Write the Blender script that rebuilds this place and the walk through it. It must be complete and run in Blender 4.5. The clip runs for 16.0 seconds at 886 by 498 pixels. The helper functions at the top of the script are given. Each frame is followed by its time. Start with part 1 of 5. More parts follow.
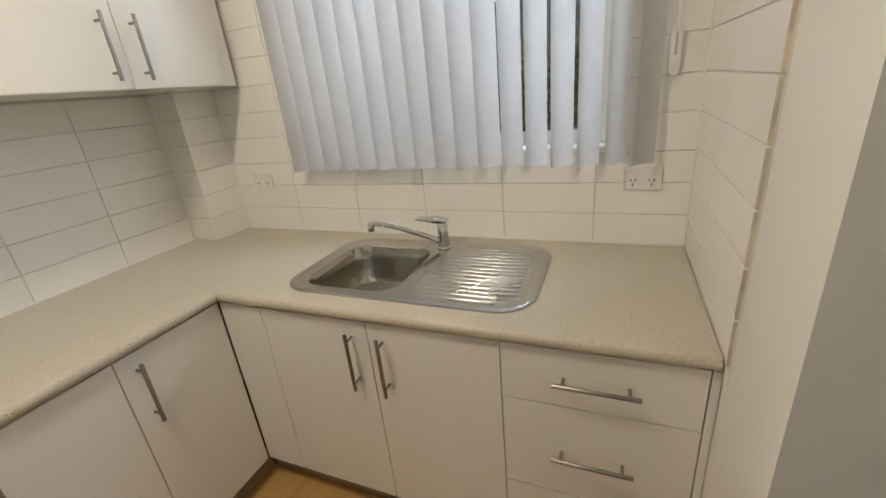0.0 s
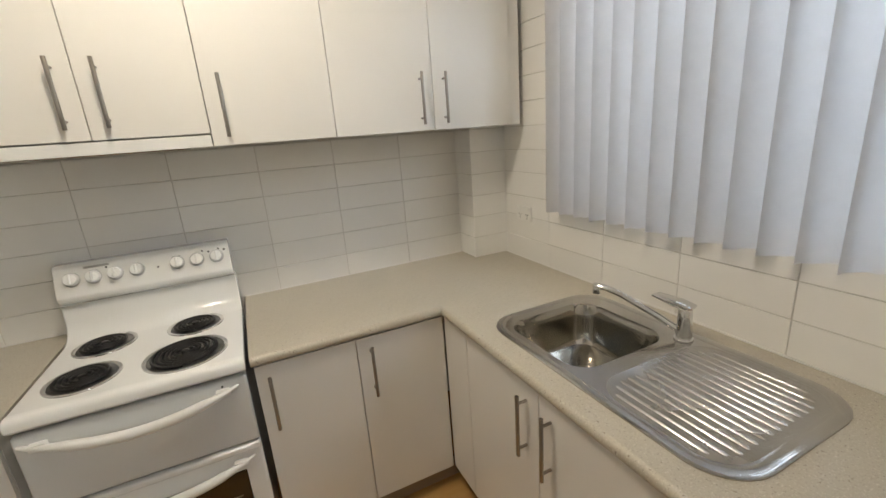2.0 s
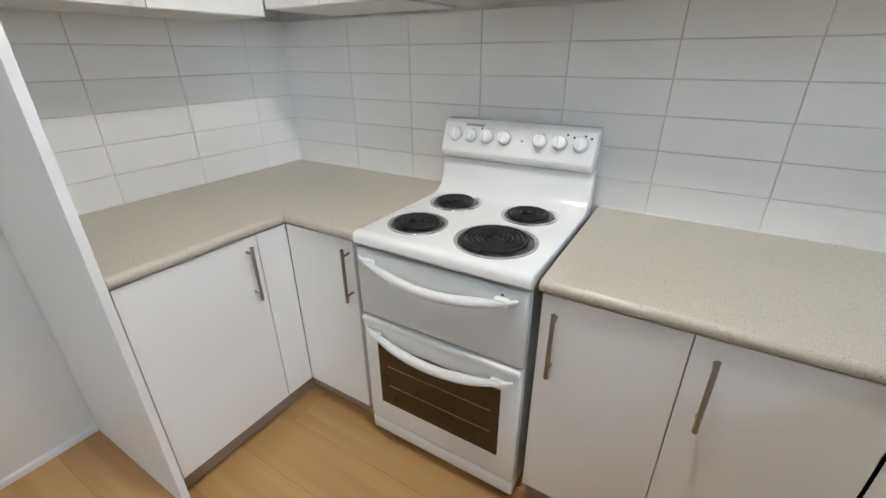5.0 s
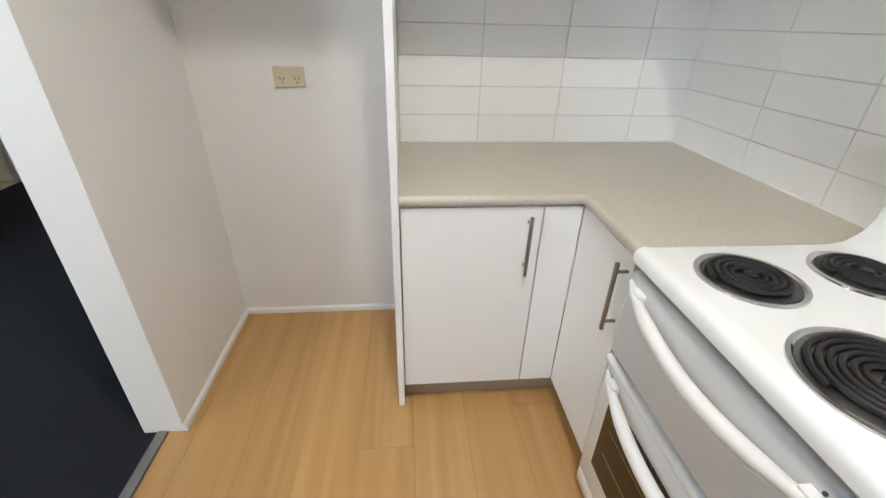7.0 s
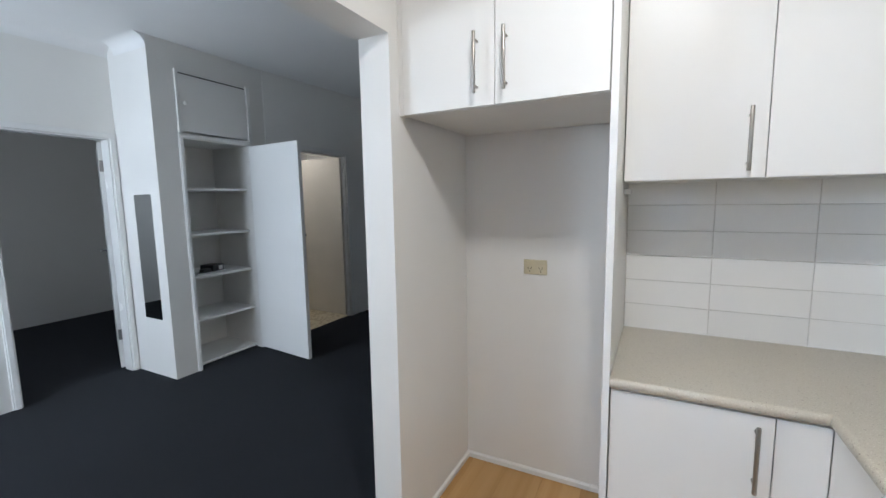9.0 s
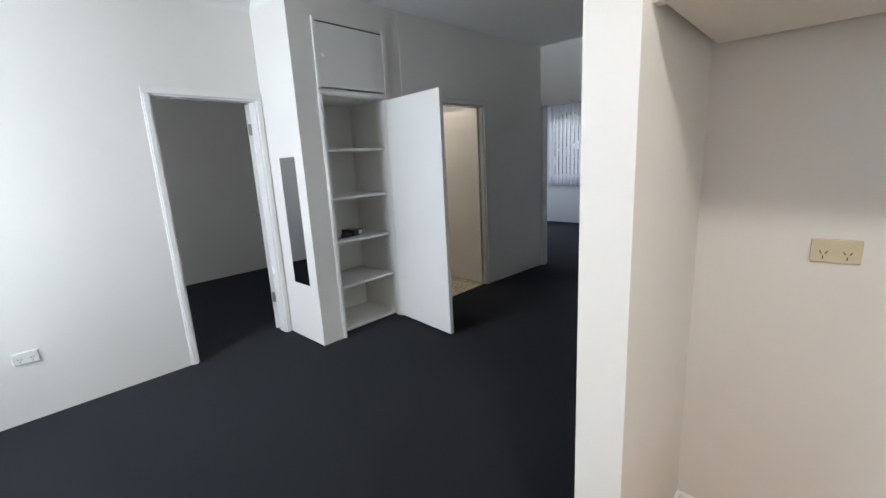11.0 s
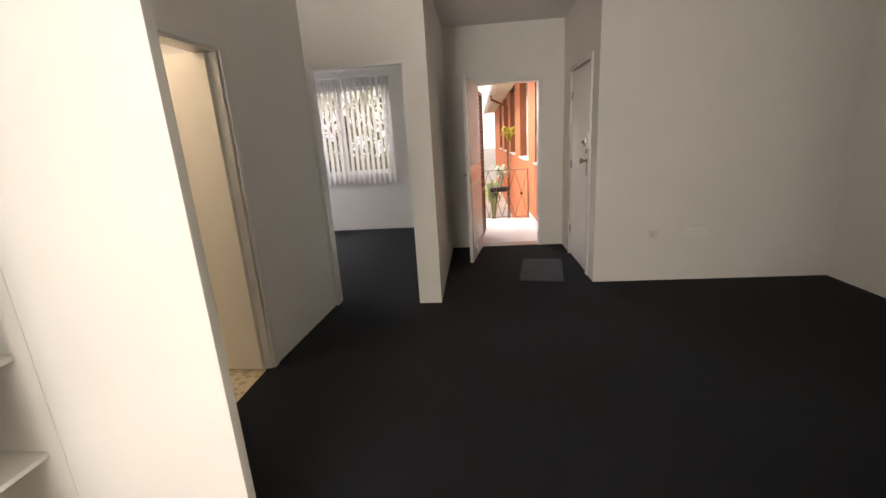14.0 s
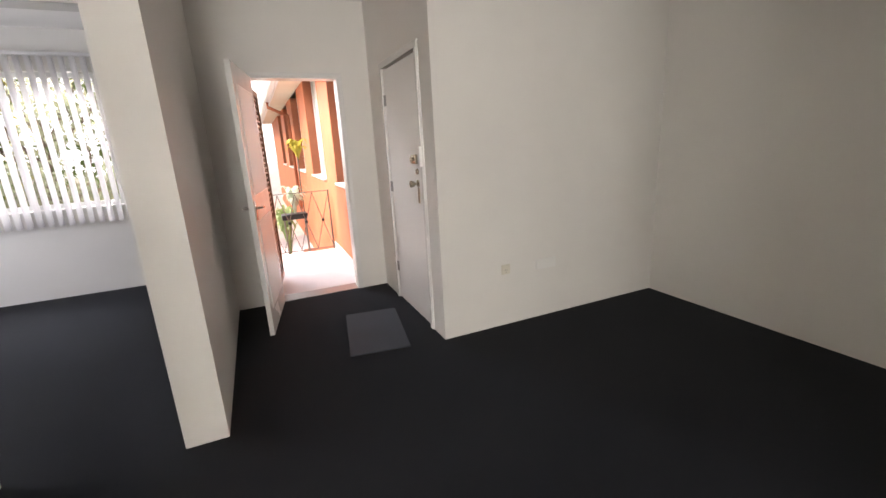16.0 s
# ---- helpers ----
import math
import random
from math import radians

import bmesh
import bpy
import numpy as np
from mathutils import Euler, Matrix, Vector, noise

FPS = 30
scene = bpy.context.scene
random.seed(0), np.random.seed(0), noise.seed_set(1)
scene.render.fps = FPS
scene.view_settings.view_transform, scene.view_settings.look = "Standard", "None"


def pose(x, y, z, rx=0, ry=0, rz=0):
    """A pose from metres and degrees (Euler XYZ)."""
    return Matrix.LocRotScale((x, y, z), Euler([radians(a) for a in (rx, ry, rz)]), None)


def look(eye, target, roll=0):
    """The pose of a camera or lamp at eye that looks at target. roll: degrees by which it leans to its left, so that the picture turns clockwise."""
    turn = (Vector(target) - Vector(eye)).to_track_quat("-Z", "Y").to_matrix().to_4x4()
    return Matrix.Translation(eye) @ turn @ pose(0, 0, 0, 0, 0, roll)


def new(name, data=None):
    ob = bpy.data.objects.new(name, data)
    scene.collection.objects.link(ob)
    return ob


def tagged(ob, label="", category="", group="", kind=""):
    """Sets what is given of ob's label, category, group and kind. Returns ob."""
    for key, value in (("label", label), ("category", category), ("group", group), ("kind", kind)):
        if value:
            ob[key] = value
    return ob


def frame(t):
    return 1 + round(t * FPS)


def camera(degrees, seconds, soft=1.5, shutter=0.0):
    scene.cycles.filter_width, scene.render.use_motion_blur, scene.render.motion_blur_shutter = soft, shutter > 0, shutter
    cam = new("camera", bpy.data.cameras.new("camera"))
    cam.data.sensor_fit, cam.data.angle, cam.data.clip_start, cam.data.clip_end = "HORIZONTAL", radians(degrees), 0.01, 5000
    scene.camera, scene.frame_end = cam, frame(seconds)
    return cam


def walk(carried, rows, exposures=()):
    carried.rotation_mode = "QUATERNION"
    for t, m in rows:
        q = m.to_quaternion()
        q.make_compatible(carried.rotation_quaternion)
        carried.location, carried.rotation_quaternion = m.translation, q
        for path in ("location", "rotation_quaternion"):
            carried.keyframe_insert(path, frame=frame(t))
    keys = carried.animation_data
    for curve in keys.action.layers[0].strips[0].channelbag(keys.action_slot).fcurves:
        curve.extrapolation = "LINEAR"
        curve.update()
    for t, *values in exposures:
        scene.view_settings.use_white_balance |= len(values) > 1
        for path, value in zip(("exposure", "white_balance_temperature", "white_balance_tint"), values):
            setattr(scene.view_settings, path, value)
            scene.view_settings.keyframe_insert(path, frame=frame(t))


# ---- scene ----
cam = camera(93.6, 16.0)
PATH = [
    (0, (1.858, -1.489, 1.427), (1.11, 0.217, 0.698), -5.8),
    (0.5, (1.884, -1.457, 1.437), (0.863, 0.131, 0.775), -5.0),
    (1, (1.995, -1.338, 1.465), (0.627, -0.017, 0.846), -4.4),
    (1.5, (2.056, -1.261, 1.485), (0.465, -0.202, 0.897), -4.1),
    (2, (1.989, -1.234, 1.504), (0.241, -0.427, 0.962), -4.3),
    (2.5, (1.829, -1.213, 1.524), (-0.06, -0.758, 1.053), -4.5),
    (3, (1.726, -1.186, 1.505), (-0.222, -1.184, 1.051), -3.1),
    (3.5, (1.645, -1.077, 1.503), (-0.229, -1.495, 0.946), -1.5),
    (4, (1.616, -0.985, 1.453), (-0.143, -1.67, 0.791), -0.6),
    (6.5, (1.257, -1.195, 1.298), (0.405, -2.688, 0.276), -0.2),
    (7, (1.16, -1.145, 1.292), (0.99, -2.89, 0.331), 1.4),
    (7.5, (1.122, -1.033, 1.328), (1.498, -2.835, 0.546), -0.8),
    (8, (1.124, -0.964, 1.375), (1.791, -2.769, 0.829), -1.3),
    (8.5, (1.079, -0.923, 1.409), (1.883, -2.721, 1.065), -1.0),
    (9, (1.069, -0.872, 1.434), (1.976, -2.638, 1.196), -0.9),
    (9.5, (1.067, -0.882, 1.43), (2.164, -2.543, 1.232), -0.8),
    (10, (1.148, -0.957, 1.435), (2.491, -2.415, 1.172), -1.1),
    (12.5, (2.526, -1.67, 1.386), (3.745, -3.158, 0.839), -4.6),
    (13, (2.752, -1.934, 1.373), (3.7, -3.625, 0.881), -3.4),
    (13.5, (2.909, -2.232, 1.378), (3.543, -4.064, 0.888), -2.9),
    (14, (3.021, -2.476, 1.407), (3.201, -4.402, 0.902), -3.5),
    (14.5, (3.102, -2.77, 1.413), (2.824, -4.677, 0.879), -3.0),
    (15, (3.125, -3.113, 1.397), (2.684, -5.003, 0.912), -2.7),
    (15.5, (3.108, -3.458, 1.387), (2.495, -5.283, 0.844), -2.9),
    (16, (3.061, -3.776, 1.425), (2.293, -5.554, 0.926), -3.1),
]
# stops and white balance as the clip's camera drifts
EXPO = [(0.0, -0.8, 7250, 10), (1.5, -0.88, 7000, 10), (2.0, -0.9, 7050, 10), (2.5, -0.9, 6650, 10), (3.5, -0.85, 5950, 10), (4.2, -0.68, 5850, 10), (7.0, -0.25, 6050, 10), (7.5, -0.22, 5800, 10),
        (8.5, -0.38, 5700, 10), (9.5, -0.55, 5650, 10), (10.2, -0.45, 5800, 10), (12.3, 0.3, 7600, 16), (13.0, 0.33, 8600, 18), (14.0, 0.5, 8350, 18),
        (14.5, 0.98, 8600, 17), (15.0, 1.08, 7800, 16), (16.0, 1.12, 7600, 18)]
walk(cam, [(t, look(eye, target, roll)) for t, eye, target, roll in PATH],
     exposures=EXPO)

# ---- world, sun, large lights ----
world = bpy.data.worlds.new("world")
scene.world = world
world.use_nodes = True
wn = world.node_tree
sky = wn.nodes.new("ShaderNodeTexSky")
sky.sky_type, sky.sun_disc = "NISHITA", False
sky.sun_elevation, sky.sun_rotation = radians(48), radians(92)
sky.air_density, sky.dust_density = 1.0, 1.5
wn.links.new(sky.outputs[0], wn.nodes["Background"].inputs[0])
wn.nodes["Background"].inputs[1].default_value = 0.06


def lamp(name, kind, energy, m, color=(1, 1, 1), **more):
    data = bpy.data.lights.new(name, kind)
    data.energy, data.color = energy, color
    if "size" in more:
        data.shape, data.size, data.size_y = "RECTANGLE", more["size"], more["size_y"]
    if "radius" in more:
        data.shadow_soft_size = more["radius"]
    if "angle" in more:
        data.angle = more["angle"]
    ob = new(name, data)
    ob.matrix_world = m
    return ob


lamp("sun", "SUN", 2.0, look((8, -0.3, 9.0), (0, 0, 0)), (1, 0.94, 0.84), angle=radians(0.6))
# daylight of the living room's window, which lies behind the walk
lamp("living_window_daylight", "AREA", 80, look((4.26, 0.16, 1.5), (3.4, -3, 1.2)), (0.88, 0.95, 1.0), size=1.36, size_y=1.4)
lamp("kitchen_window_daylight", "AREA", 36, look((1.22, 0.6, 2.0), (1.22, -1, 1.35)), (0.66, 0.80, 1.0), size=1.2, size_y=0.5)
lamp("kitchen_bulb", "AREA", 33, pose(1.0, -1.31, 2.60), (1, 0.93, 0.82), size=0.18, size_y=0.18)
lamp("bedroom_window_daylight", "AREA", 430, look((5.3, -10.9, 3.75), (5.3, -9.0, 1.3)), (0.80, 0.87, 1.0), size=3.0, size_y=1.8)
# added lamp at an unseen side window, brightens the second bedroom
lamp("bedroom_side_daylight", "AREA", 25, look((7.33, -7.85, 1.55), (5.0, -8.2, 0.6)), (0.70, 0.81, 1.0), size=1.5, size_y=1.05)
# daylight of an assumed, unseen window, added to lift the dark bedroom
lamp("bedroom_one_daylight", "AREA", 16, look((6.4, 0.16, 1.5), (6.4, -3, 1.1)), (0.9, 0.95, 1.0), size=1.4, size_y=1.1)
# sky over the yard, through the open front door
lamp("front_door_daylight", "AREA", 135, look((3.9, -13.0, 4.9), (2.6, -7.9, 1.2)), (0.60, 0.76, 1.0), size=3.0, size_y=2.4)
# assumed lamp out of view, added to light the open bathroom door
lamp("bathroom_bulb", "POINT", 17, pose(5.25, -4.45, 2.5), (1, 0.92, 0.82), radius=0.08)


# ---- materials ----
def material(name, color, rough=0.5, metal=0.0, vary=0.06, grain=0.0, grain_scale=60.0, stain_scale=2.5, coat=0.0,
             random_by=0.0, transmission=0.0, bump_distance=0.002, spec=0.5, rough_vary=0.08):
    m = bpy.data.materials.new(name)
    m.use_nodes = True
    nt = m.node_tree
    n, l = nt.nodes, nt.links
    b = n["Principled BSDF"]
    b.inputs["Roughness"].default_value, b.inputs["Metallic"].default_value = rough, metal
    b.inputs["Coat Weight"].default_value = coat
    b.inputs["Transmission Weight"].default_value = transmission
    b.inputs["Specular IOR Level"].default_value = spec
    tc = n.new("ShaderNodeTexCoord")
    big, fine = n.new("ShaderNodeTexNoise"), n.new("ShaderNodeTexNoise")
    big.inputs["Scale"].default_value, big.inputs["Detail"].default_value = stain_scale, 5
    fine.inputs["Scale"].default_value, fine.inputs["Detail"].default_value = grain_scale, 3
    l.new(tc.outputs["Object"], big.inputs["Vector"])
    l.new(tc.outputs["Object"], fine.inputs["Vector"])
    ramp = n.new("ShaderNodeValToRGB")
    lo = [c * (1 - vary) for c in color]
    hi = [min(1, c * (1 + vary)) for c in color]
    ramp.color_ramp.elements[0].position, ramp.color_ramp.elements[1].position = 0.3, 0.7
    ramp.color_ramp.elements[0].color, ramp.color_ramp.elements[1].color = (*lo, 1), (*hi, 1)
    l.new(big.outputs["Fac"], ramp.inputs["Fac"])
    out = ramp.outputs["Color"]
    if random_by:
        info, hsv, mr = n.new("ShaderNodeObjectInfo"), n.new("ShaderNodeHueSaturation"), n.new("ShaderNodeMapRange")
        mr.inputs["To Min"].default_value, mr.inputs["To Max"].default_value = 1 - random_by, 1 + random_by
        l.new(info.outputs["Random"], mr.inputs["Value"])
        l.new(mr.outputs["Result"], hsv.inputs["Value"])
        l.new(out, hsv.inputs["Color"])
        out = hsv.outputs["Color"]
    l.new(out, b.inputs["Base Color"])
    rr = n.new("ShaderNodeMapRange")
    rr.inputs["To Min"].default_value, rr.inputs["To Max"].default_value = max(0.02, rough - rough_vary), min(1, rough + rough_vary)
    l.new(big.outputs["Fac"], rr.inputs["Value"])
    l.new(rr.outputs["Result"], b.inputs["Roughness"])
    if grain:
        bump = n.new("ShaderNodeBump")
        bump.inputs["Strength"].default_value, bump.inputs["Distance"].default_value = grain, bump_distance
        l.new(fine.outputs["Fac"], bump.inputs["Height"])
        l.new(bump.outputs["Normal"], b.inputs["Normal"])
    return m


def nodes_of(m):
    return m.node_tree.nodes, m.node_tree.links, m.node_tree.nodes["Principled BSDF"]


PLASTER = material("white_wall_paint", (0.76, 0.74, 0.70), 0.55, vary=0.025, grain=0.25, grain_scale=90, stain_scale=1.3)
CEILING = material("ceiling_paint", (0.78, 0.77, 0.75), 0.8, vary=0.02, grain=0.2, grain_scale=120, stain_scale=1.0)
GLOSS = material("gloss_white_trim", (0.80, 0.79, 0.76), 0.25, vary=0.02, grain=0.008, grain_scale=9, stain_scale=4)
DOORPAINT = material("door_paint", (0.78, 0.77, 0.74), 0.36, vary=0.02, grain=0.04, grain_scale=14, stain_scale=2)
CREAM = material("cream_paint", (0.78, 0.735, 0.65), 0.4, vary=0.03, grain=0.12, grain_scale=20)
LAMINATE = material("white_laminate", (0.78, 0.76, 0.72), 0.34, vary=0.02, grain=0.06, grain_scale=140, stain_scale=1.5)
CARCASS = material("carcass_board", (0.70, 0.68, 0.64), 0.5, vary=0.04)
KICK = material("tan_kickboard", (0.33, 0.25, 0.17), 0.45, vary=0.12, grain=0.2, grain_scale=40)
TILE = material("white_glazed_tile", (0.84, 0.825, 0.79), 0.09, vary=0.02, grain=0.10, grain_scale=5, stain_scale=3, random_by=0.02,
                bump_distance=0.004, rough_vary=0.04)
GROUT = material("grout", (0.66, 0.635, 0.59), 0.9, vary=0.15, grain=0.4, grain_scale=150, stain_scale=6)
TRIM = material("brown_tile_trim", (0.52, 0.46, 0.38), 0.5, vary=0.3, stain_scale=14)
YARD = material("sunlit_sandy_paving", (0.52, 0.49, 0.42), 0.9, vary=0.2, grain=0.4, grain_scale=12, stain_scale=0.6)
PALECREAM = material("pale_cream_plastic", (0.70, 0.66, 0.56), 0.4, vary=0.04)
STEEL = material("brushed_steel", (0.52, 0.505, 0.48), 0.15, 1.0, vary=0.08, grain=0.03, grain_scale=160, rough_vary=0.04)
BOWLSTEEL = material("polished_bowl_steel", (0.44, 0.42, 0.38), 0.12, 1.0, vary=0.06, rough_vary=0.03)
SATINSTEEL = material("satin_drainer_steel", (0.50, 0.485, 0.46), 0.27, 1.0, vary=0.05, grain=0.02, grain_scale=160, rough_vary=0.04)
CHROME = material("chrome", (0.72, 0.72, 0.72), 0.10, 1.0, vary=0.03, rough_vary=0.03)
HANDLE = material("satin_nickel", (0.36, 0.335, 0.30), 0.30, 1.0, vary=0.05, grain=0.05, grain_scale=200)
ENAMEL = material("white_enamel", (0.82, 0.82, 0.80), 0.16, vary=0.015, coat=0.3, rough_vary=0.04)
GREYENAMEL = material("oven_door_enamel", (0.66, 0.67, 0.665), 0.24, vary=0.015, rough_vary=0.04)
BLACKCOIL = material("black_element", (0.010, 0.009, 0.009), 0.45, vary=0.3, grain=0.1, grain_scale=80)
DRIP = material("burnt_drip_bowl", (0.17, 0.165, 0.16), 0.32, 0.9, vary=0.4, stain_scale=20)
OVENGLASS = material("oven_glass", (0.045, 0.026, 0.010), 0.07, vary=0.25, stain_scale=5, rough_vary=0.03)
# near black: shade painted into narrow gaps, and the plank joints
DARK = material("gap_shade_and_joints", (0.02, 0.02, 0.02), 0.8, vary=0.2)
PRINT = material("dark_print", (0.035, 0.035, 0.035), 0.6, vary=0.1)
PLASTIC = material("white_plastic", (0.78, 0.77, 0.74), 0.3, vary=0.02)
KNOB = material("white_knob_plastic", (0.86, 0.86, 0.85), 0.28, vary=0.01)
# knob skirt, its grey standing in for the shadow round the knob
SKIRT = material("knob_ring_shade", (0.55, 0.55, 0.55), 0.4, vary=0.04)
IVORY = material("aged_ivory_plastic", (0.60, 0.53, 0.36), 0.35, vary=0.05, stain_scale=12)
BLACKPLASTIC = material("black_plastic", (0.018, 0.018, 0.02), 0.4, vary=0.2)
GREYPLASTIC = material("grey_cable", (0.45, 0.44, 0.42), 0.4, vary=0.1)
MIRROR = material("mirror_silver", (0.86, 0.88, 0.88), 0.02, 1.0, vary=0.01, rough_vary=0.01)
MATFIBRE = material("rubber_mat", (0.038, 0.042, 0.054), 0.8, vary=0.2, grain=0.6, grain_scale=160, bump_distance=0.004)
BRASSY = material("aged_brass", (0.50, 0.45, 0.36), 0.25, 1.0, vary=0.1)
ALU = material("white_aluminium", (0.70, 0.70, 0.69), 0.35, vary=0.04)
TERRACOTTA = material("orange_brick_paint", (0.58, 0.17, 0.075), 0.7, vary=0.12, grain=0.5, grain_scale=18, bump_distance=0.006)
# red-brown of pots, pipe and roof; on the reveals it paints shade
REDBROWN = material("red_brown_and_reveal_shade", (0.30, 0.095, 0.045), 0.75, vary=0.15, grain=0.5, grain_scale=18, bump_distance=0.006)
CONCRETE = material("pale_concrete", (0.60, 0.58, 0.57), 0.85, vary=0.1, grain=0.4, grain_scale=40, stain_scale=2)
SOFFIT = material("cream_soffit", (0.66, 0.57, 0.45), 0.7, vary=0.04)
BRONZE = material("bronze_mesh", (0.16, 0.10, 0.06), 0.4, 0.4, vary=0.2)
WIRE = material("thin_steel_rod", (0.20, 0.17, 0.15), 0.45, 0.6, vary=0.2)
BLUECLOTH = material("lilac_cloth", (0.22, 0.22, 0.45), 0.8, vary=0.2)
BARK = material("bark", (0.14, 0.10, 0.07), 0.9, vary=0.3, grain=0.8, grain_scale=25, bump_distance=0.01)
GRASS = material("lawn", (0.07, 0.10, 0.035), 0.9, vary=0.3, grain=0.5, grain_scale=30, stain_scale=0.7)
FENCE = material("timber_fence", (0.30, 0.24, 0.17), 0.8, vary=0.2, grain=0.3)
THRESHOLD = material("grey_threshold_strip", (0.30, 0.29, 0.28), 0.35, 0.7, vary=0.1)

# carpet: charcoal loop pile
CARPET = material("charcoal_carpet", (0.0102, 0.0118, 0.0166), 0.97, vary=0.16, grain=0.9, grain_scale=330, stain_scale=1.2,
                  bump_distance=0.006, spec=0.15, rough_vary=0.02)
n, l, b = nodes_of(CARPET)
b.inputs["Sheen Weight"].default_value, b.inputs["Sheen Roughness"].default_value = 0.05, 0.5

# speckled beige stone laminate of the worktops
WORKTOP = material("beige_stone_laminate", (0.50, 0.455, 0.37), 0.34, vary=0.05, grain=0.06, grain_scale=200, stain_scale=3)
n, l, b = nodes_of(WORKTOP)
tc, ramp = n["Texture Coordinate"], n["Color Ramp"]
last = ramp.outputs["Color"]
for k, (scale, at, tone, much) in enumerate(((210, 0.565, (0.41, 0.36, 0.28), 0.7), (260, 0.585, (0.66, 0.62, 0.54), 0.8), (120, 0.635, (0.19, 0.15, 0.11), 0.85))):
    v, r, mix = n.new("ShaderNodeTexNoise"), n.new("ShaderNodeValToRGB"), n.new("ShaderNodeMix")
    v.inputs["Scale"].default_value, v.inputs["Detail"].default_value, v.inputs["Roughness"].default_value = scale, 3, 0.65
    l.new(tc.outputs["Object"], v.inputs["Vector"])
    r.color_ramp.elements[0].color, r.color_ramp.elements[1].color = (0, 0, 0, 1), (much, much, much, 1)
    r.color_ramp.elements[0].position, r.color_ramp.elements[1].position = at, at + 0.05
    l.new(v.outputs["Fac"], r.inputs["Fac"])
    mix.data_type = "RGBA"
    l.new(r.outputs["Color"], mix.inputs["Factor"])
    l.new(last, mix.inputs["A"])
    mix.inputs["B"].default_value = (*tone, 1)
    last = mix.outputs["Result"]
l.new(last, b.inputs["Base Color"])

# pale beech laminate planks, grain along y
PLANK = material("beech_laminate", (0.52, 0.305, 0.112), 0.27, vary=0.03, random_by=0.08, stain_scale=1.2, rough_vary=0.02)
n, l, b = nodes_of(PLANK)
tc, ramp, hsv = n["Texture Coordinate"], n["Color Ramp"], n["Hue/Saturation/Value"]
info = n["Object Info"]
mp, wv = n.new("ShaderNodeMapping"), n.new("ShaderNodeTexNoise")
mp.inputs["Scale"].default_value = (24, 0.7, 4)
add = n.new("ShaderNodeVectorMath")
sc = n.new("ShaderNodeVectorMath")
sc.operation = "SCALE"
cmb = n.new("ShaderNodeCombineXYZ")
for a in "XYZ":
    l.new(info.outputs["Random"], cmb.inputs[a])
sc.inputs["Scale"].default_value = 37.0
l.new(cmb.outputs[0], sc.inputs[0])
l.new(tc.outputs["Object"], add.inputs[0])
l.new(sc.outputs[0], add.inputs[1])
l.new(add.outputs[0], mp.inputs["Vector"])
l.new(mp.outputs[0], wv.inputs["Vector"])
wv.inputs["Scale"].default_value, wv.inputs["Detail"].default_value, wv.inputs["Distortion"].default_value = 1.0, 5, 0.15
gr = n.new("ShaderNodeValToRGB")
gr.color_ramp.elements[0].position, gr.color_ramp.elements[1].position = 0.18, 0.84
gr.color_ramp.elements[0].color, gr.color_ramp.elements[1].color = (0.42, 0.228, 0.077, 1), (0.57, 0.345, 0.135, 1)
l.new(wv.outputs["Fac"], gr.inputs["Fac"])
l.new(gr.outputs["Color"], hsv.inputs["Color"])
b.inputs["Roughness"].default_value = 0.27
l.remove(b.inputs["Roughness"].links[0])

# bathroom floor: cream with tan pebble shapes
PEBBLE = material("cream_floor_with_tan_pebbles", (0.66, 0.57, 0.40), 0.4, vary=0.05)
n, l, b = nodes_of(PEBBLE)
v, r, mix = n.new("ShaderNodeTexVoronoi"), n.new("ShaderNodeValToRGB"), n.new("ShaderNodeMix")
v.inputs["Scale"].default_value = 22
l.new(n["Texture Coordinate"].outputs["Object"], v.inputs["Vector"])
r.color_ramp.elements[0].color, r.color_ramp.elements[1].color = (0.8, 0.8, 0.8, 1), (0, 0, 0, 1)
r.color_ramp.elements[0].position, r.color_ramp.elements[1].position = 0.36, 0.46
l.new(v.outputs["Distance"], r.inputs["Fac"])
mix.data_type = "RGBA"
l.new(r.outputs["Color"], mix.inputs["Factor"])
l.new(n["Color Ramp"].outputs["Color"], mix.inputs["A"])
mix.inputs["B"].default_value = (0.42, 0.31, 0.17, 1)
l.new(mix.outputs["Result"], b.inputs["Base Color"])


def translucent(name, color, share):
    m = bpy.data.materials.new(name)
    m.use_nodes = True
    n, l = m.node_tree.nodes, m.node_tree.links
    b, tr, mix = n["Principled BSDF"], n.new("ShaderNodeBsdfTranslucent"), n.new("ShaderNodeMixShader")
    tc, no, ra = n.new("ShaderNodeTexCoord"), n.new("ShaderNodeTexNoise"), n.new("ShaderNodeValToRGB")
    no.inputs["Scale"].default_value, no.inputs["Detail"].default_value = 30, 4
    l.new(tc.outputs["Object"], no.inputs["Vector"])
    ra.color_ramp.elements[0].color = (*[c * 0.92 for c in color], 1)
    ra.color_ramp.elements[1].color = (*color, 1)
    l.new(no.outputs["Fac"], ra.inputs["Fac"])
    l.new(ra.outputs["Color"], b.inputs["Base Color"])
    l.new(ra.outputs["Color"], tr.inputs["Color"])
    b.inputs["Roughness"].default_value = 0.7
    mix.inputs["Fac"].default_value = share
    l.new(b.outputs[0], mix.inputs[1])
    l.new(tr.outputs[0], mix.inputs[2])
    l.new(mix.outputs[0], n["Material Output"].inputs["Surface"])
    return m


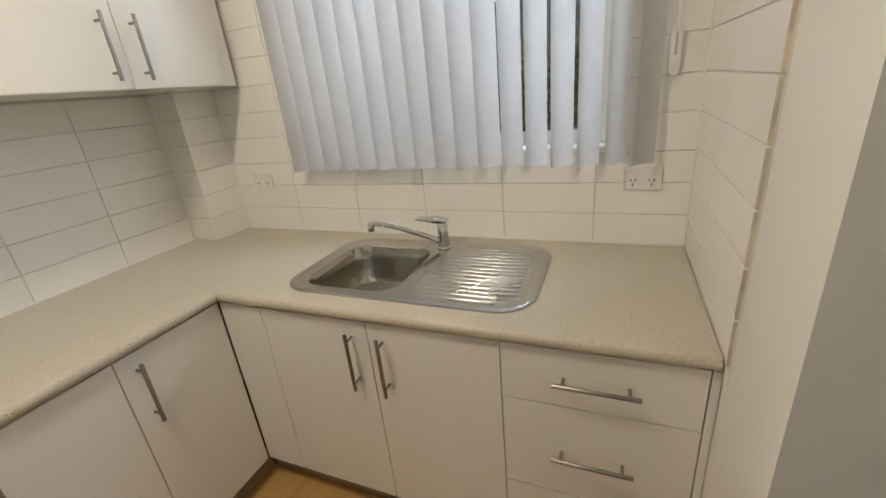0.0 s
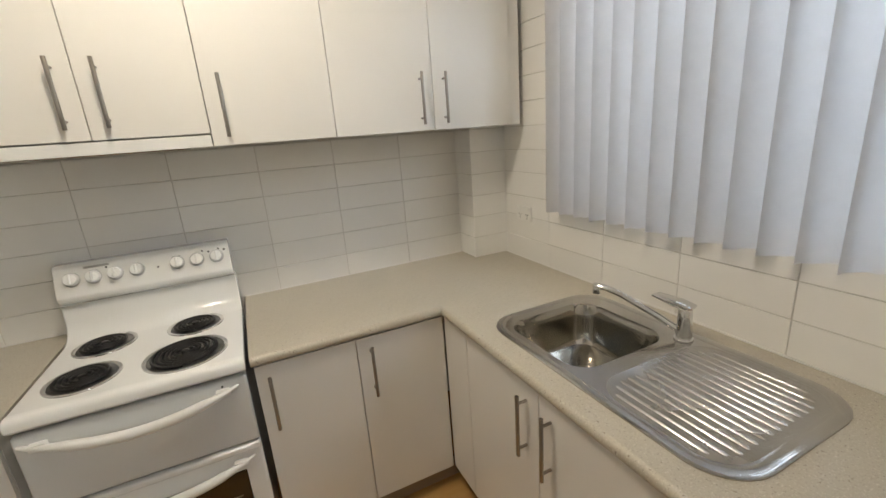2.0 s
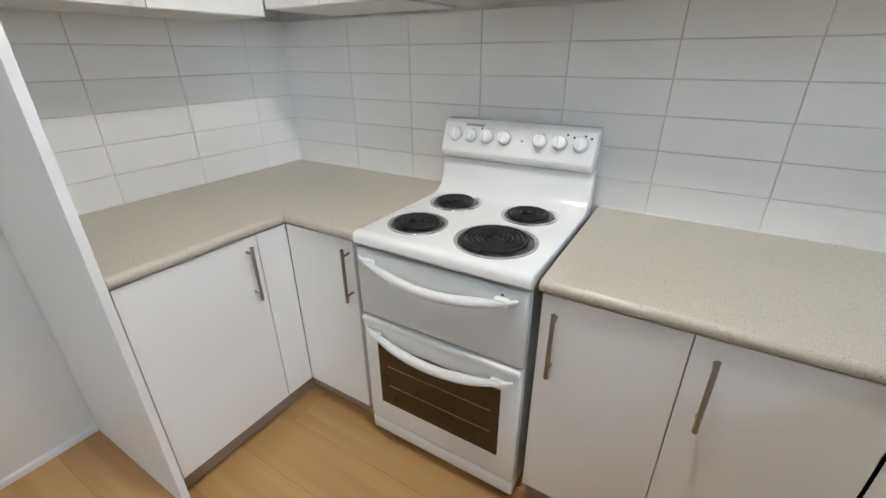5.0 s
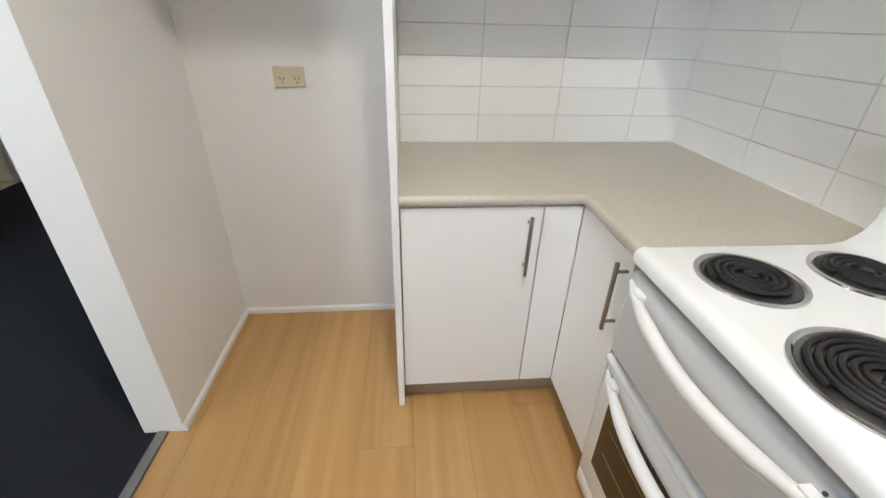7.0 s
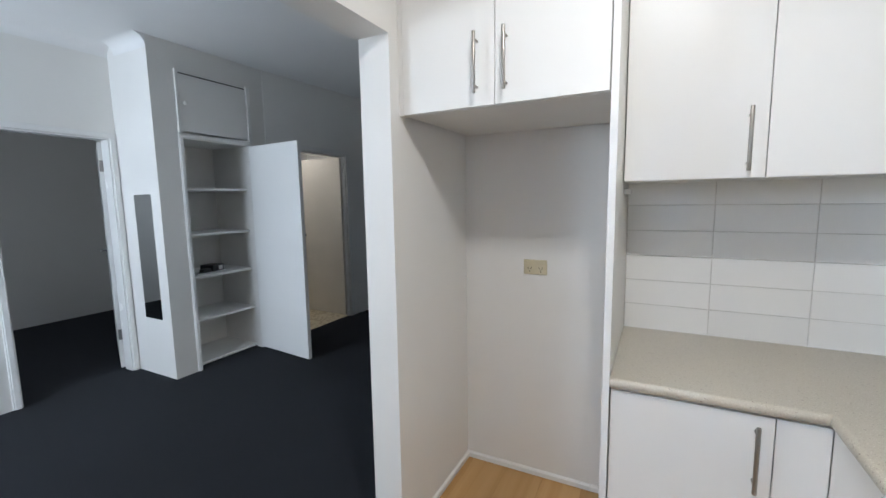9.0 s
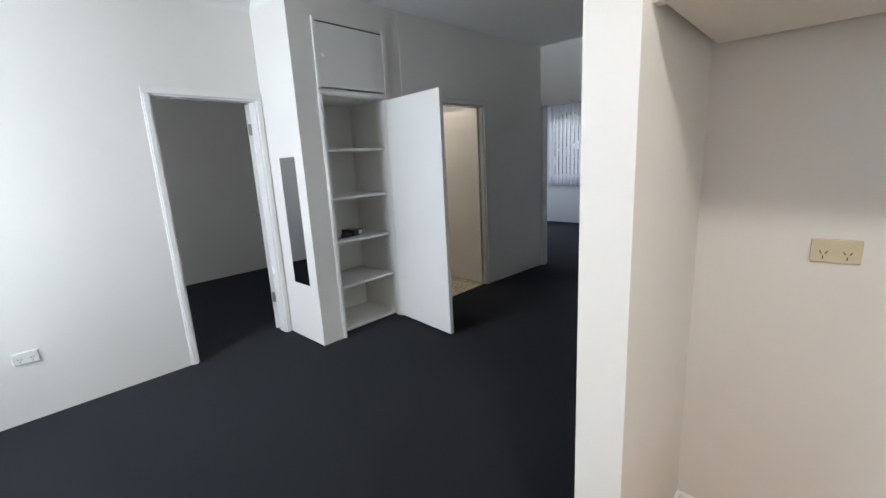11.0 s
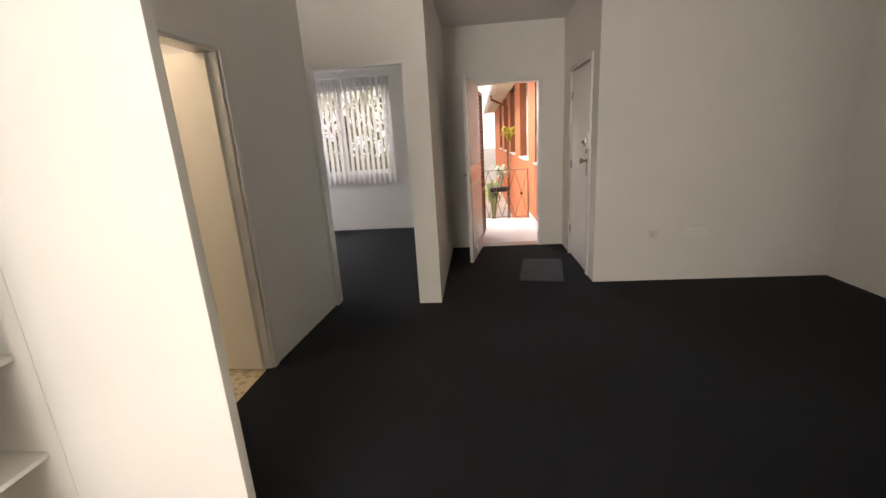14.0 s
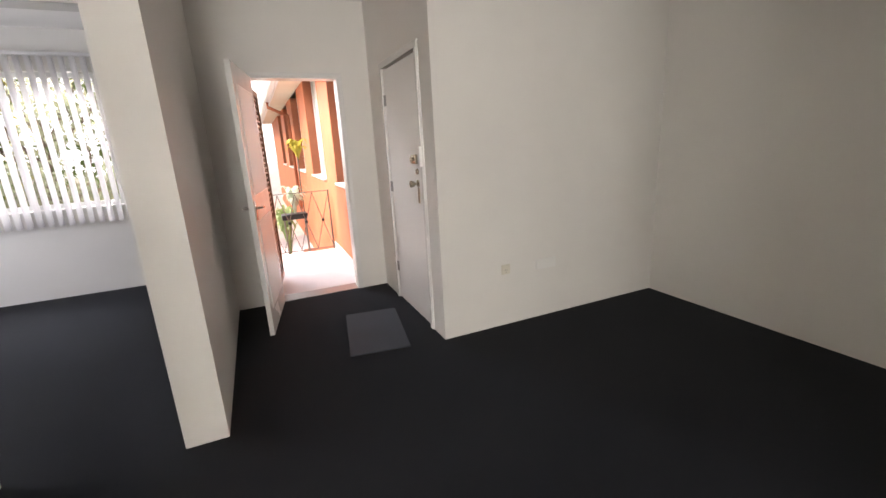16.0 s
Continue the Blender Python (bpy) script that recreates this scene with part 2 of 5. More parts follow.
SLAT = translucent("blind_fabric", (0.80, 0.79, 0.79), 0.42)
LEAF = translucent("leaf", (0.10, 0.15, 0.035), 0.4)
FRESHLEAF = translucent("fresh_green_leaf", (0.26, 0.36, 0.15), 0.4)
PALELEAF = translucent("pale_striped_leaf", (0.50, 0.58, 0.46), 0.35)
YELLOWLEAF = translucent("yellow_leaf", (0.42, 0.36, 0.05), 0.4)
SHRUBLEAF = translucent("pale_shrub_leaf", (0.36, 0.38, 0.25), 0.55)
SKYGLOW = bpy.data.materials.new("hazy_bright_sky")
SKYGLOW.use_nodes = True
n, l, b = nodes_of(SKYGLOW)
b.inputs["Base Color"].default_value, b.inputs["Roughness"].default_value = (0.8, 0.85, 0.9, 1), 1.0
b.inputs["Emission Color"].default_value, b.inputs["Emission Strength"].default_value = (0.90, 0.95, 1.0, 1), 0.85

GLASS = bpy.data.materials.new("window_glass")
GLASS.use_nodes = True
n, l, b = nodes_of(GLASS)
b.inputs["Transmission Weight"].default_value, b.inputs["Roughness"].default_value, b.inputs["IOR"].default_value = 1.0, 0.0, 1.05


# ---- building tools ----
BASE = {}


def thing(name, at, label, category, group="", kind=""):
    """An Empty at a thing's base, which its parts are hung under."""
    ob = new(name)
    ob.location = at
    ob.empty_display_size = 0.1
    BASE[ob] = Vector(at)
    return tagged(ob, label, category, group, kind)


def part(name, bm, mat, parent=None, label="", smooth=False, kind=""):
    """One mesh, built in world coordinates, under a thing or a part of one."""
    base = BASE.get(parent, Vector((0, 0, 0)))
    bmesh.ops.translate(bm, verts=bm.verts, vec=-base)
    me = bpy.data.meshes.new(name)
    bmesh.ops.recalc_face_normals(bm, faces=bm.faces)
    bm.to_mesh(me)
    bm.free()
    me.materials.append(mat)
    if smooth:
        me.polygons.foreach_set("use_smooth", [True] * len(me.polygons))
        me.set_sharp_from_angle(angle=radians(38))
    ob = new(name, me)
    ob.parent = parent
    BASE[ob] = base
    return tagged(ob, label, "", "", kind)


def lone(name, bm, mat, label, category, group="", kind="", smooth=False):
    """A thing that is one mesh, with its origin at its base."""
    at = Vector((0, 0, 0))
    if kind == "":
        lo = [min(v.co[i] for v in bm.verts) for i in range(3)]
        hi = [max(v.co[i] for v in bm.verts) for i in range(3)]
        at = Vector(((lo[0] + hi[0]) / 2, (lo[1] + hi[1]) / 2, lo[2]))
    bmesh.ops.translate(bm, verts=bm.verts, vec=-at)
    ob = part(name, bm, mat, None, "", smooth)
    ob.location = at
    BASE[ob] = at
    return tagged(ob, label, category, group, kind)


def box(x0, x1, y0, y1, z0, z1, bevel=0.0, seg=2, bm=None):
    tmp = bmesh.new()
    bmesh.ops.create_cube(tmp, size=1, matrix=Matrix.LocRotScale(((x0 + x1) / 2, (y0 + y1) / 2, (z0 + z1) / 2), None,
                                                                 (abs(x1 - x0), abs(y1 - y0), abs(z1 - z0))))
    if bevel:
        bmesh.ops.bevel(tmp, geom=tmp.edges[:], offset=bevel, segments=seg, affect="EDGES", profile=0.5)
    return tmp if bm is None else join(bm, tmp)


def join(bm, other):
    me = bpy.data.meshes.new("join")
    other.to_mesh(me)
    other.free()
    bm.from_mesh(me)
    bpy.data.meshes.remove(me)
    return bm


def cyl(p, q, r, r2=None, seg=16, bm=None, bevel=0.0):
    p, q = Vector(p), Vector(q)
    tmp = bmesh.new()
    m = Matrix.Translation((p + q) / 2) @ (q - p).to_track_quat("Z", "Y").to_matrix().to_4x4()
    bmesh.ops.create_cone(tmp, cap_ends=True, segments=seg, radius1=r, radius2=r if r2 is None else r2, depth=(q - p).length, matrix=m)
    if bevel:
        rim = [e for e in tmp.edges if sum(len(f.verts) > 4 for f in e.link_faces) == 1]
        bmesh.ops.bevel(tmp, geom=rim, offset=bevel, segments=2, affect="EDGES", profile=0.5)
    return tmp if bm is None else join(bm, tmp)


def tube(points, r, seg=8, bm=None, closed=False):
    """A round rod swept along points."""
    tmp = bmesh.new()
    pts = [Vector(p) for p in points]
    rings, up = [], Vector((0, 0, 1))
    for i, p in enumerate(pts):
        a = pts[i - 1] if i or closed else p
        c = pts[(i + 1) % len(pts)] if i + 1 < len(pts) or closed else p
        d = (c - a).normalized()
        s = d.cross(up)
        s = (Vector((1, 0, 0)) if s.length < 1e-3 else s).normalized()
        u = s.cross(d).normalized()
        rr = r[i] if isinstance(r, (list, tuple)) else r
        rings.append([tmp.verts.new(p + rr * (math.cos(k * math.tau / seg) * s + math.sin(k * math.tau / seg) * u)) for k in range(seg)])
    pairs = list(zip(rings, rings[1:])) + ([(rings[-1], rings[0])] if closed else [])
    for a, c in pairs:
        for k in range(seg):
            tmp.faces.new((a[k], a[(k + 1) % seg], c[(k + 1) % seg], c[k]))
    if not closed:
        tmp.faces.new(rings[0][::-1])
        tmp.faces.new(rings[-1])
    return tmp if bm is None else join(bm, tmp)


def prism(outline, axis, a0, a1, bm=None, bevel=0.0):
    """A flat outline pushed along an axis: 'x' takes (y, z) points, 'y' (x, z), 'z' (x, y)."""
    tmp = bmesh.new()
    put = {"x": lambda p, a: (a, p[0], p[1]), "y": lambda p, a: (p[0], a, p[1]), "z": lambda p, a: (p[0], p[1], a)}[axis]
    lo, hi = [tmp.verts.new(put(p, a0)) for p in outline], [tmp.verts.new(put(p, a1)) for p in outline]
    tmp.faces.new(lo)
    tmp.faces.new(hi[::-1])
    for i in range(len(outline)):
        j = (i + 1) % len(outline)
        tmp.faces.new((lo[i], hi[i], hi[j], lo[j]))
    bmesh.ops.recalc_face_normals(tmp, faces=tmp.faces)
    if bevel:
        bmesh.ops.bevel(tmp, geom=tmp.edges[:], offset=bevel, segments=2, affect="EDGES", profile=0.5)
    return tmp if bm is None else join(bm, tmp)


def cells(us, vs, solid, axis, a0, a1):
    """A plate made of the solid cells of a grid, with no faces inside. axis as in prism()."""
    bm = bmesh.new()
    put = {"x": lambda u, v, a: (a, u, v), "y": lambda u, v, a: (u, a, v), "z": lambda u, v, a: (u, v, a)}[axis]
    made = {}

    def vert(i, j, k):
        if (i, j, k) not in made:
            made[i, j, k] = bm.verts.new(put(us[i], vs[j], (a0, a1)[k]))
        return made[i, j, k]

    ok = lambda i, j: 0 <= i < len(us) - 1 and 0 <= j < len(vs) - 1 and solid((us[i] + us[i + 1]) / 2, (vs[j] + vs[j + 1]) / 2)
    for i in range(len(us) - 1):
        for j in range(len(vs) - 1):
            if not ok(i, j):
                continue
            for k in (0, 1):
                bm.faces.new([vert(i, j, k), vert(i + 1, j, k), vert(i + 1, j + 1, k), vert(i, j + 1, k)])
            for (di, dj), e in (((-1, 0), ((i, j), (i, j + 1))), ((1, 0), ((i + 1, j), (i + 1, j + 1))),
                                ((0, -1), ((i, j), (i + 1, j))), ((0, 1), ((i, j + 1), (i + 1, j + 1)))):
                if not ok(i + di, j + dj):
                    (p, q) = e
                    bm.faces.new([vert(*p, 0), vert(*q, 0), vert(*q, 1), vert(*p, 1)])
    bmesh.ops.recalc_face_normals(bm, faces=bm.faces)
    return bm


def wall(name, axis, a0, a1, u0, u1, holes=(), z0=0.0, z1=2.69, mat=PLASTER, label="white painted plaster wall"):
    """A wall across the axis ('x' or 'y'), from a0 to a1 thick, u0 to u1 long, with holes (u0, u1, z0, z1) through it."""
    us = sorted({u0, u1, *[u for h in holes for u in h[:2]]})
    zs = sorted({z0, z1, *[z for h in holes for z in h[2:]]})
    free = lambda u, z: not any(h[0] < u < h[1] and h[2] < z < h[3] for h in holes)
    return lone(name, cells(us, zs, free, axis, a0, a1), mat, label, "wall", kind="structure")


def architrave(name, axis, face, out, u0, u1, top, width=0.045, depth=0.016, mat=GLOSS):
    """A moulded frame round a door's opening: two legs and a head on the wall's face; out: +1 or -1, the way it faces."""
    t = thing(name, (face, (u0 + u1) / 2, 0) if axis == "x" else ((u0 + u1) / 2, face, 0), "glossy white moulded door architrave", "trim", kind="structure")

    def piece(nm, ua, ub, za, zb):
        for k, (inset, d) in enumerate(((0, depth * 0.6), (width * 0.22, depth))):
            f0, f1 = sorted((face - out * 0.001, face + out * d))
            if nm == "head":
                args = (ua, ub, za, zb - inset)
            else:
                near = abs(ua - u0) < abs(ub - u0)
                args = (ua + (inset if ub <= u0 + 1e-6 else 0), ub - (inset if ua >= u1 - 1e-6 else 0), za, zb)
            b = box(f0, f1, args[0], args[1], args[2], args[3], 0.003) if axis == "x" else box(args[0], args[1], f0, f1, args[2], args[3], 0.003)
            bm = b if k == 0 else join(bm, b)
        part(nm, bm, mat, t)

    piece("leg", u0 - width, u0, 0.0, top)
    piece("leg", u1, u1 + width, 0.0, top)
    piece("head", u0 - width, u1 + width, top + 0.0005, top + width)
    return t


HANDLES = {}


def bar_handle(at, way, out, parent, length=0.20, stand=0.032):
    """A satin bar on two short posts. way: along which axis it runs; out: the unit vector away from the door."""
    key = (way, tuple(out), length)
    if key not in HANDLES:
        w, o = Vector((way == "x", way == "y", way == "z")), Vector(out)
        bm = cyl(o * stand - w * length / 2, o * stand + w * length / 2, 0.006, seg=14, bevel=0.001)
        for s in (-1, 1):
            cyl(w * s * (length / 2 - 0.025), o * stand + w * s * (length / 2 - 0.025), 0.0045, seg=10, bm=bm)
        me = bpy.data.meshes.new("handle")
        bm.to_mesh(me)
        bm.free()
        me.materials.append(HANDLE)
        me.polygons.foreach_set("use_smooth", [True] * len(me.polygons))
        me.set_sharp_from_angle(angle=radians(38))
        HANDLES[key] = me
    ob = new("handle", HANDLES[key])
    ob.parent = parent
    ob.location = Vector(at) - BASE[parent]
    return tagged(ob, "satin nickel bar handle")


def cabinet(name, face, front, u0, u1, z0, z1, depth, doors, label, group, carcass_z0=None, fronts="door"):
    """A cabinet whose doors lie in the plane front. face: '+x', '+y' or '-y', the way that it looks.
    doors: rows of (u0, u1, z0, z1, handle_u or None, handle_z, 'z' or the run's axis)."""
    ax, s = face[1], (1 if face[0] == "+" else -1)
    back = front - s * depth
    mid = ((front + back) / 2, (u0 + u1) / 2, z0) if ax == "x" else ((u0 + u1) / 2, (front + back) / 2, z0)
    t = thing(name, mid, label, "cabinet", group)

    def slab(f0, f1, a, c, za, zb, bev):
        f0, f1 = sorted((f0, f1))
        return box(f0, f1, a, c, za, zb, bev) if ax == "x" else box(a, c, f0, f1, za, zb, bev)

    part("body", slab(front - s * 0.0185, back, u0 + 0.001, u1 - 0.001, z0, z1, 0), CARCASS, t)
    for d in doors:
        a, c, za, zb, hu, hz, way = d
        door = part(fronts, slab(front, front - s * 0.017, a + 0.0015, c - 0.0015, za + 0.0015, zb - 0.0015, 0.0012), LAMINATE, t)
        if hu is not None:
            at = (front, hu, hz) if ax == "x" else (hu, front, hz)
            out = (s, 0, 0) if ax == "x" else (0, s, 0)
            bar_handle(at, way, out, door)
    return t


# ---- the rooms ----
T = 2.69
wall("wall_north", "y", 0.008, 0.24, -0.24, 7.8, [(0.62, 1.825, 1.19, 2.15), (3.55, 4.97, 0.8, 2.2), (5.7, 7.1, 0.95, 2.05)])
wall("wall_west_kitchen", "x", -0.24, -0.008, -3.0, 0.008)
wall("wall_west_living", "x", -0.38, -0.14, -6.5, -3.0)
wall("wall_kitchen_south", "y", -3.0, -2.88, -0.14, 1.96)
wall("wall_fridge_nook", "x", 1.96, 2.095, -3.0, -2.2)
wall("wall_kitchen_lintel", "x", 1.96, 2.11, -2.2, -0.985, z0=2.035, label="white painted lintel over the kitchen opening")
lone("wall_kitchen_nib", prism([(2.093, -0.660), (2.067, -0.985), (2.22, -0.985), (2.22, -0.660)], "z", 0.0, 2.69), PLASTER,
     "white painted plaster wall beside the kitchen opening", "wall", kind="structure")
wall("wall_kitchen_tiled_nib", "x", 2.093, 2.22, -0.660, 0.008)
wall("wall_bedroom", "x", 5.05, 5.16, -2.77, 0.008, [(-2.722, -2.0, 0.0, 1.965)])
wall("wall_cupboard_side", "y", -2.86, -2.77, 4.51, 5.16, label="white painted wall with a narrow mirror")
wall("wall_cupboard_front", "x", 4.51, 4.57, -3.80, -2.86, [(-3.60, -2.985, 0.0, 1.955), (-3.60, -2.985, 2.0, 2.475)],
     label="white painted front wall of the linen cupboard")
wall("wall_cupboard_back", "x", 5.06, 5.16, -3.95, -2.86)
wall("wall_cupboard_end", "y", -3.72, -3.615, 4.57, 5.06)
wall("wall_bathroom", "x", 4.385, 4.505, -5.95, -3.80, [(-4.875, -4.16, 0.0, 1.965)])
wall("wall_bathroom_north", "y", -3.95, -3.85, 4.57, 7.8)
wall("wall_bathroom_east", "x", 6.1, 6.2, -5.95, -3.95)
wall("wall_bedroom_two", "y", -6.07, -5.95, 3.385, 7.3, [(3.572, 4.345, 0.0, 2.02)])
wall("wall_hall_east", "x", 3.385, 3.505, -9.6, -6.07)
wall("wall_hall_end", "y", -8.05, -7.885, 1.8, 3.385, [(2.245, 3.025, 0.0, 2.045)])
wall("wall_hall_west", "x", 1.80, 1.955, -7.885, -6.5, [(-7.43, -6.63, 0.0, 2.045)])
wall("wall_living_south", "y", -6.5, -6.38, -0.14, 1.955)
wall("wall_bedroom_two_south", "y", -9.6, -9.37, 3.505, 7.3, [(4.42, 6.12, 0.95, 2.30)])
wall("wall_bedroom_two_east", "x", 7.3, 7.4, -9.6, -5.95, [(-8.7, -7.0, 0.95, 2.15)])
wall("wall_bedroom_east", "x", 7.65, 7.8, -3.85, 0.008)
wall("wall_stair", "x", 1.45, 1.55, -8.05, -6.5, label="plain wall behind the locked door")
lone("ceiling", cells([-0.4, 1.4, 3.6, 7.8], [-9.6, -8.05, -6.6, 0.24],
                      lambda x, y: (y > -6.6) or (x > 1.4 and y > -8.05) or x > 3.6, "z", T, 2.80), CEILING,
     "flat white painted ceiling", "ceiling", kind="structure")
lone("floor_carpet", cells([-0.38, 1.4, 2.03, 3.45, 4.47, 6.15, 7.8], [-9.6, -8.0, -6.6, -6.0, -3.9, -3.0, 0.2],
                           lambda x, y: not (x < 2.03 and y > -3.0) and not (4.47 < x < 6.15 and -6.0 < y < -3.9)
                           and not (y < -8.0 and x < 3.45) and not (x < 1.4 and y < -6.6) and not (x > 6.15 and -6.0 < y < -3.9),
                           "z", -0.12, 0.0), CARPET, "charcoal low-pile carpet over the living rooms", "carpet", kind="structure")
lone("floor_bathroom", box(4.472, 6.148, -5.998, -3.902, -0.12, -0.001), PEBBLE, "cream bathroom floor with tan pebble pattern", "floor", kind="structure")
kitchen_floor = lone("floor_kitchen", box(-0.24, 2.028, -2.998, 0.2, -0.12, -0.011), DARK, "pale beech laminate plank floor in the kitchen", "floor", kind="structure")
lone("floor_threshold_strip", prism([(2.012, -0.012), (2.018, 0.004), (2.028, 0.006), (2.044, 0.006), (2.052, 0.001), (2.052, -0.012)], "y", -2.2, -0.985),
     THRESHOLD, "grey metal threshold strip between planks and carpet", "trim", kind="structure")

# bulkheads over the wall cabinets
wall("wall_bulkhead_west", "x", -0.008, 0.34, -2.88, 0.008, z0=2.252, label="plaster bulkhead above the wall cabinets")
wall("wall_bulkhead_south", "y", -2.88, -2.54, 0.34, 1.182, z0=2.252, label="plaster bulkhead above the wall cabinets")
wall("wall_bulkhead_nook", "y", -2.88, -2.27, 1.182, 1.96, z0=2.252, label="plaster bulkhead above the fridge space")
# boxed pipe in the corner
lone("wall_pipe_boxing", box(-0.008, 0.147, -0.192, 0.008, 0.80, 2.25), PLASTER, "boxed pipe in the kitchen corner, tiled", "wall", kind="structure")

# cornices: a coved strip along the tops of walls
COVE = [(0.0, 0.0)] + [(0.09 - 0.09 * math.cos(radians(a)), -0.09 + 0.09 * math.sin(radians(a))) for a in range(0, 91, 9)]


def cornice(axis, face, out, u0, u1):
    lone("cornice", prism([(face + out * d, T + z) for d, z in COVE], {"x": "y", "y": "x"}[axis], u0, u1), CEILING,
         "white coved plaster cornice", "cornice", kind="structure", smooth=True)


cornice("x", 5.05, -1, -2.77, 0.0)
cornice("y", -2.77, 1, 4.51, 4.958)

# skirtings
def skirting(axis, face, out, u0, u1, h=0.045, d=0.012):
    f0, f1 = sorted((face, face + out * d))
    prof = [(face, 0.0), (face + out * d, 0.0), (face + out * d, h - 0.008), (face + out * d * 0.4, h), (face, h)]
    lone("baseboard", prism(prof, {"x": "y", "y": "x"}[axis], u0, u1), GLOSS, "thin white skirting strip", "baseboard", kind="structure")


skirting("y", -2.88, 1, 1.206, 1.948, 0.03)
skirting("x", 1.96, -1, -2.88, -2.2, 0.03)

# door frames
architrave("trim_bedroom_door", "x", 5.05, -1, -2.722, -2.0, 1.965)
architrave("trim_bathroom_door", "x", 4.385, -1, -4.875, -4.16, 1.965, width=0.055)
architrave("trim_front_door", "y", -7.885, 1, 2.245, 3.025, 2.045, width=0.035, depth=0.010)
architrave("trim_hall_door", "x", 1.955, 1, -7.43, -6.63, 2.045, width=0.05)
architrave("trim_cupboard", "x", 4.51, -1, -3.60, -2.985, 1.962, width=0.034, depth=0.014)


def jamb_lining(name, axis, a0, a1, u0, u1, top, mat=GLOSS):
    """The lining inside a door's opening, with a stop bead."""
    t = thing(name, (0, 0, 0), "white painted timber door lining", "trim", kind="structure")
    m = (a0 + a1) / 2
    for nm, ua, ub, za, zb in (("jamb", u0, u0 + 0.012, 0, top), ("jamb", u1 - 0.012, u1, 0, top), ("head", u0 + 0.012, u1 - 0.012, top - 0.012, top)):
        bm = box(a0, a1, ua, ub, za, zb, 0.001) if axis == "x" else box(ua, ub, a0, a1, za, zb, 0.001)
        part(nm, bm, mat, t)
    return t


jamb_lining("trim_bedroom_lining", "x", 5.052, 5.158, -2.722, -2.0, 1.965)
jamb_lining("trim_bathroom_lining", "x", 4.387, 4.503, -4.875, -4.16, 1.965)
jamb_lining("trim_bedroom_two_lining", "y", -6.068, -5.952, 3.572, 4.345, 2.02)
jamb_lining("trim_front_lining", "y", -8.048, -7.887, 2.245, 3.025, 2.045)


def leaf_door(name, hinge, yaw, width, top, label, mat=DOORPAINT, thick=0.036, side=1, knob=None, hinges=(), bottom=0.015):
    """A flush door leaf on a hinge line; yaw: the way it points from the hinge, in degrees from +x; side: which way its
    thickness goes; knob: (height, kind)."""
    t = thing(name, (hinge[0], hinge[1], 0.0), label, "door", kind="structure")
    t.rotation_euler = (0, 0, radians(yaw))
    BASE[t] = Vector((0, 0, 0))
    part("leaf", box(0.002, width, 0, side * thick, bottom, top, 0.002), mat, t)
    if knob:
        h, kind = knob
        for s in (0, 1):
            y0 = side * thick if s else 0
            o = side if s else -side
            bm = cyl((width - 0.06, y0, h), (width - 0.06, y0 + o * 0.008, h), 0.026, seg=20, bevel=0.002)
            cyl((width - 0.06, y0, h), (width - 0.06, y0 + o * 0.045, h), 0.009, seg=12, bm=bm)
            if kind == "lever":
                tube([(width - 0.06, y0 + o * 0.045, h), (width - 0.10, y0 + o * 0.05, h), (width - 0.165, y0 + o * 0.046, h)], [0.010, 0.009, 0.007], 10, bm)
                box(width - 0.082, width - 0.038, *sorted((y0, y0 + o * 0.006)), h - 0.09, h + 0.05, 0.002, bm=bm)
            else:
                cyl((width - 0.06, y0 + o * 0.04, h), (width - 0.06, y0 + o * 0.062, h), 0.018, 0.026, seg=20, bm=bm, bevel=0.003)
            part("door_handle", bm, CHROME, t, "small chrome " + ("lever" if kind == "lever" else "knob"), smooth=True)
    for h in hinges:
        bm = cyl((0, -side * 0.004, h - 0.045), (0, -side * 0.004, h + 0.045), 0.006, seg=10)
        box(0.003, 0.035, *sorted((-side * 0.0015, side * 0.001)), h - 0.045, h + 0.045, 0, bm=bm)
        box(-0.001, 0.003, *sorted((side * 0.004, side * 0.032)), h - 0.045, h + 0.045, 0, bm=bm)
        part("hinge", bm, THRESHOLD, t, "grey butt hinge")
    return t


leaf_door("door_1", (5.165, -2.720), -23, 0.70, 1.945, "white flush bedroom door standing open into the dark room", knob=(1.0, "lever"), hinges=(1.75, 0.31), side=1)
leaf_door("door_2", (4.50, -3.592), 174.2, 0.70, 1.948, "white flush cupboard door standing wide open", side=1, bottom=0.018, hinges=())
leaf_door("door_3", (4.480, -4.866), -2, 0.70, 1.948, "cream bathroom door standing open inwards", CREAM, side=1, knob=(1.0, "knob"))
front = leaf_door("door_4", (3.015, -7.865), 80.5, 0.78, 2.035, "white panelled front door standing open into the hall", GLOSS, side=1, knob=(1.02, "lever"), bottom=0.02)
for za, zb in ((0.22, 0.90), (1.12, 1.88)):
    for yy in (0.036, -0.003):
        bm = box(0.10, 0.66, yy, yy + 0.003, za, zb, 0.001)
        for e in ((0.10, 0.66, za - 0.012, za), (0.10, 0.66, zb, zb + 0.012), (0.088, 0.10, za - 0.012, zb + 0.012), (0.66, 0.672, za - 0.012, zb + 0.012)):
            box(e[0], e[1], yy - 0.003, yy + 0.006, e[2], e[3], 0.002, bm=bm)
        part("panel", bm, DOORPAINT, front, "raised panel with a moulded edge")
hall_door = leaf_door("door_5", (1.953, -7.425), 90, 0.79, 2.03, "closed glossy white door with worn metal locks", DOORPAINT, side=1, hinges=(1.79, 1.06, 0.314), bottom=0.012)
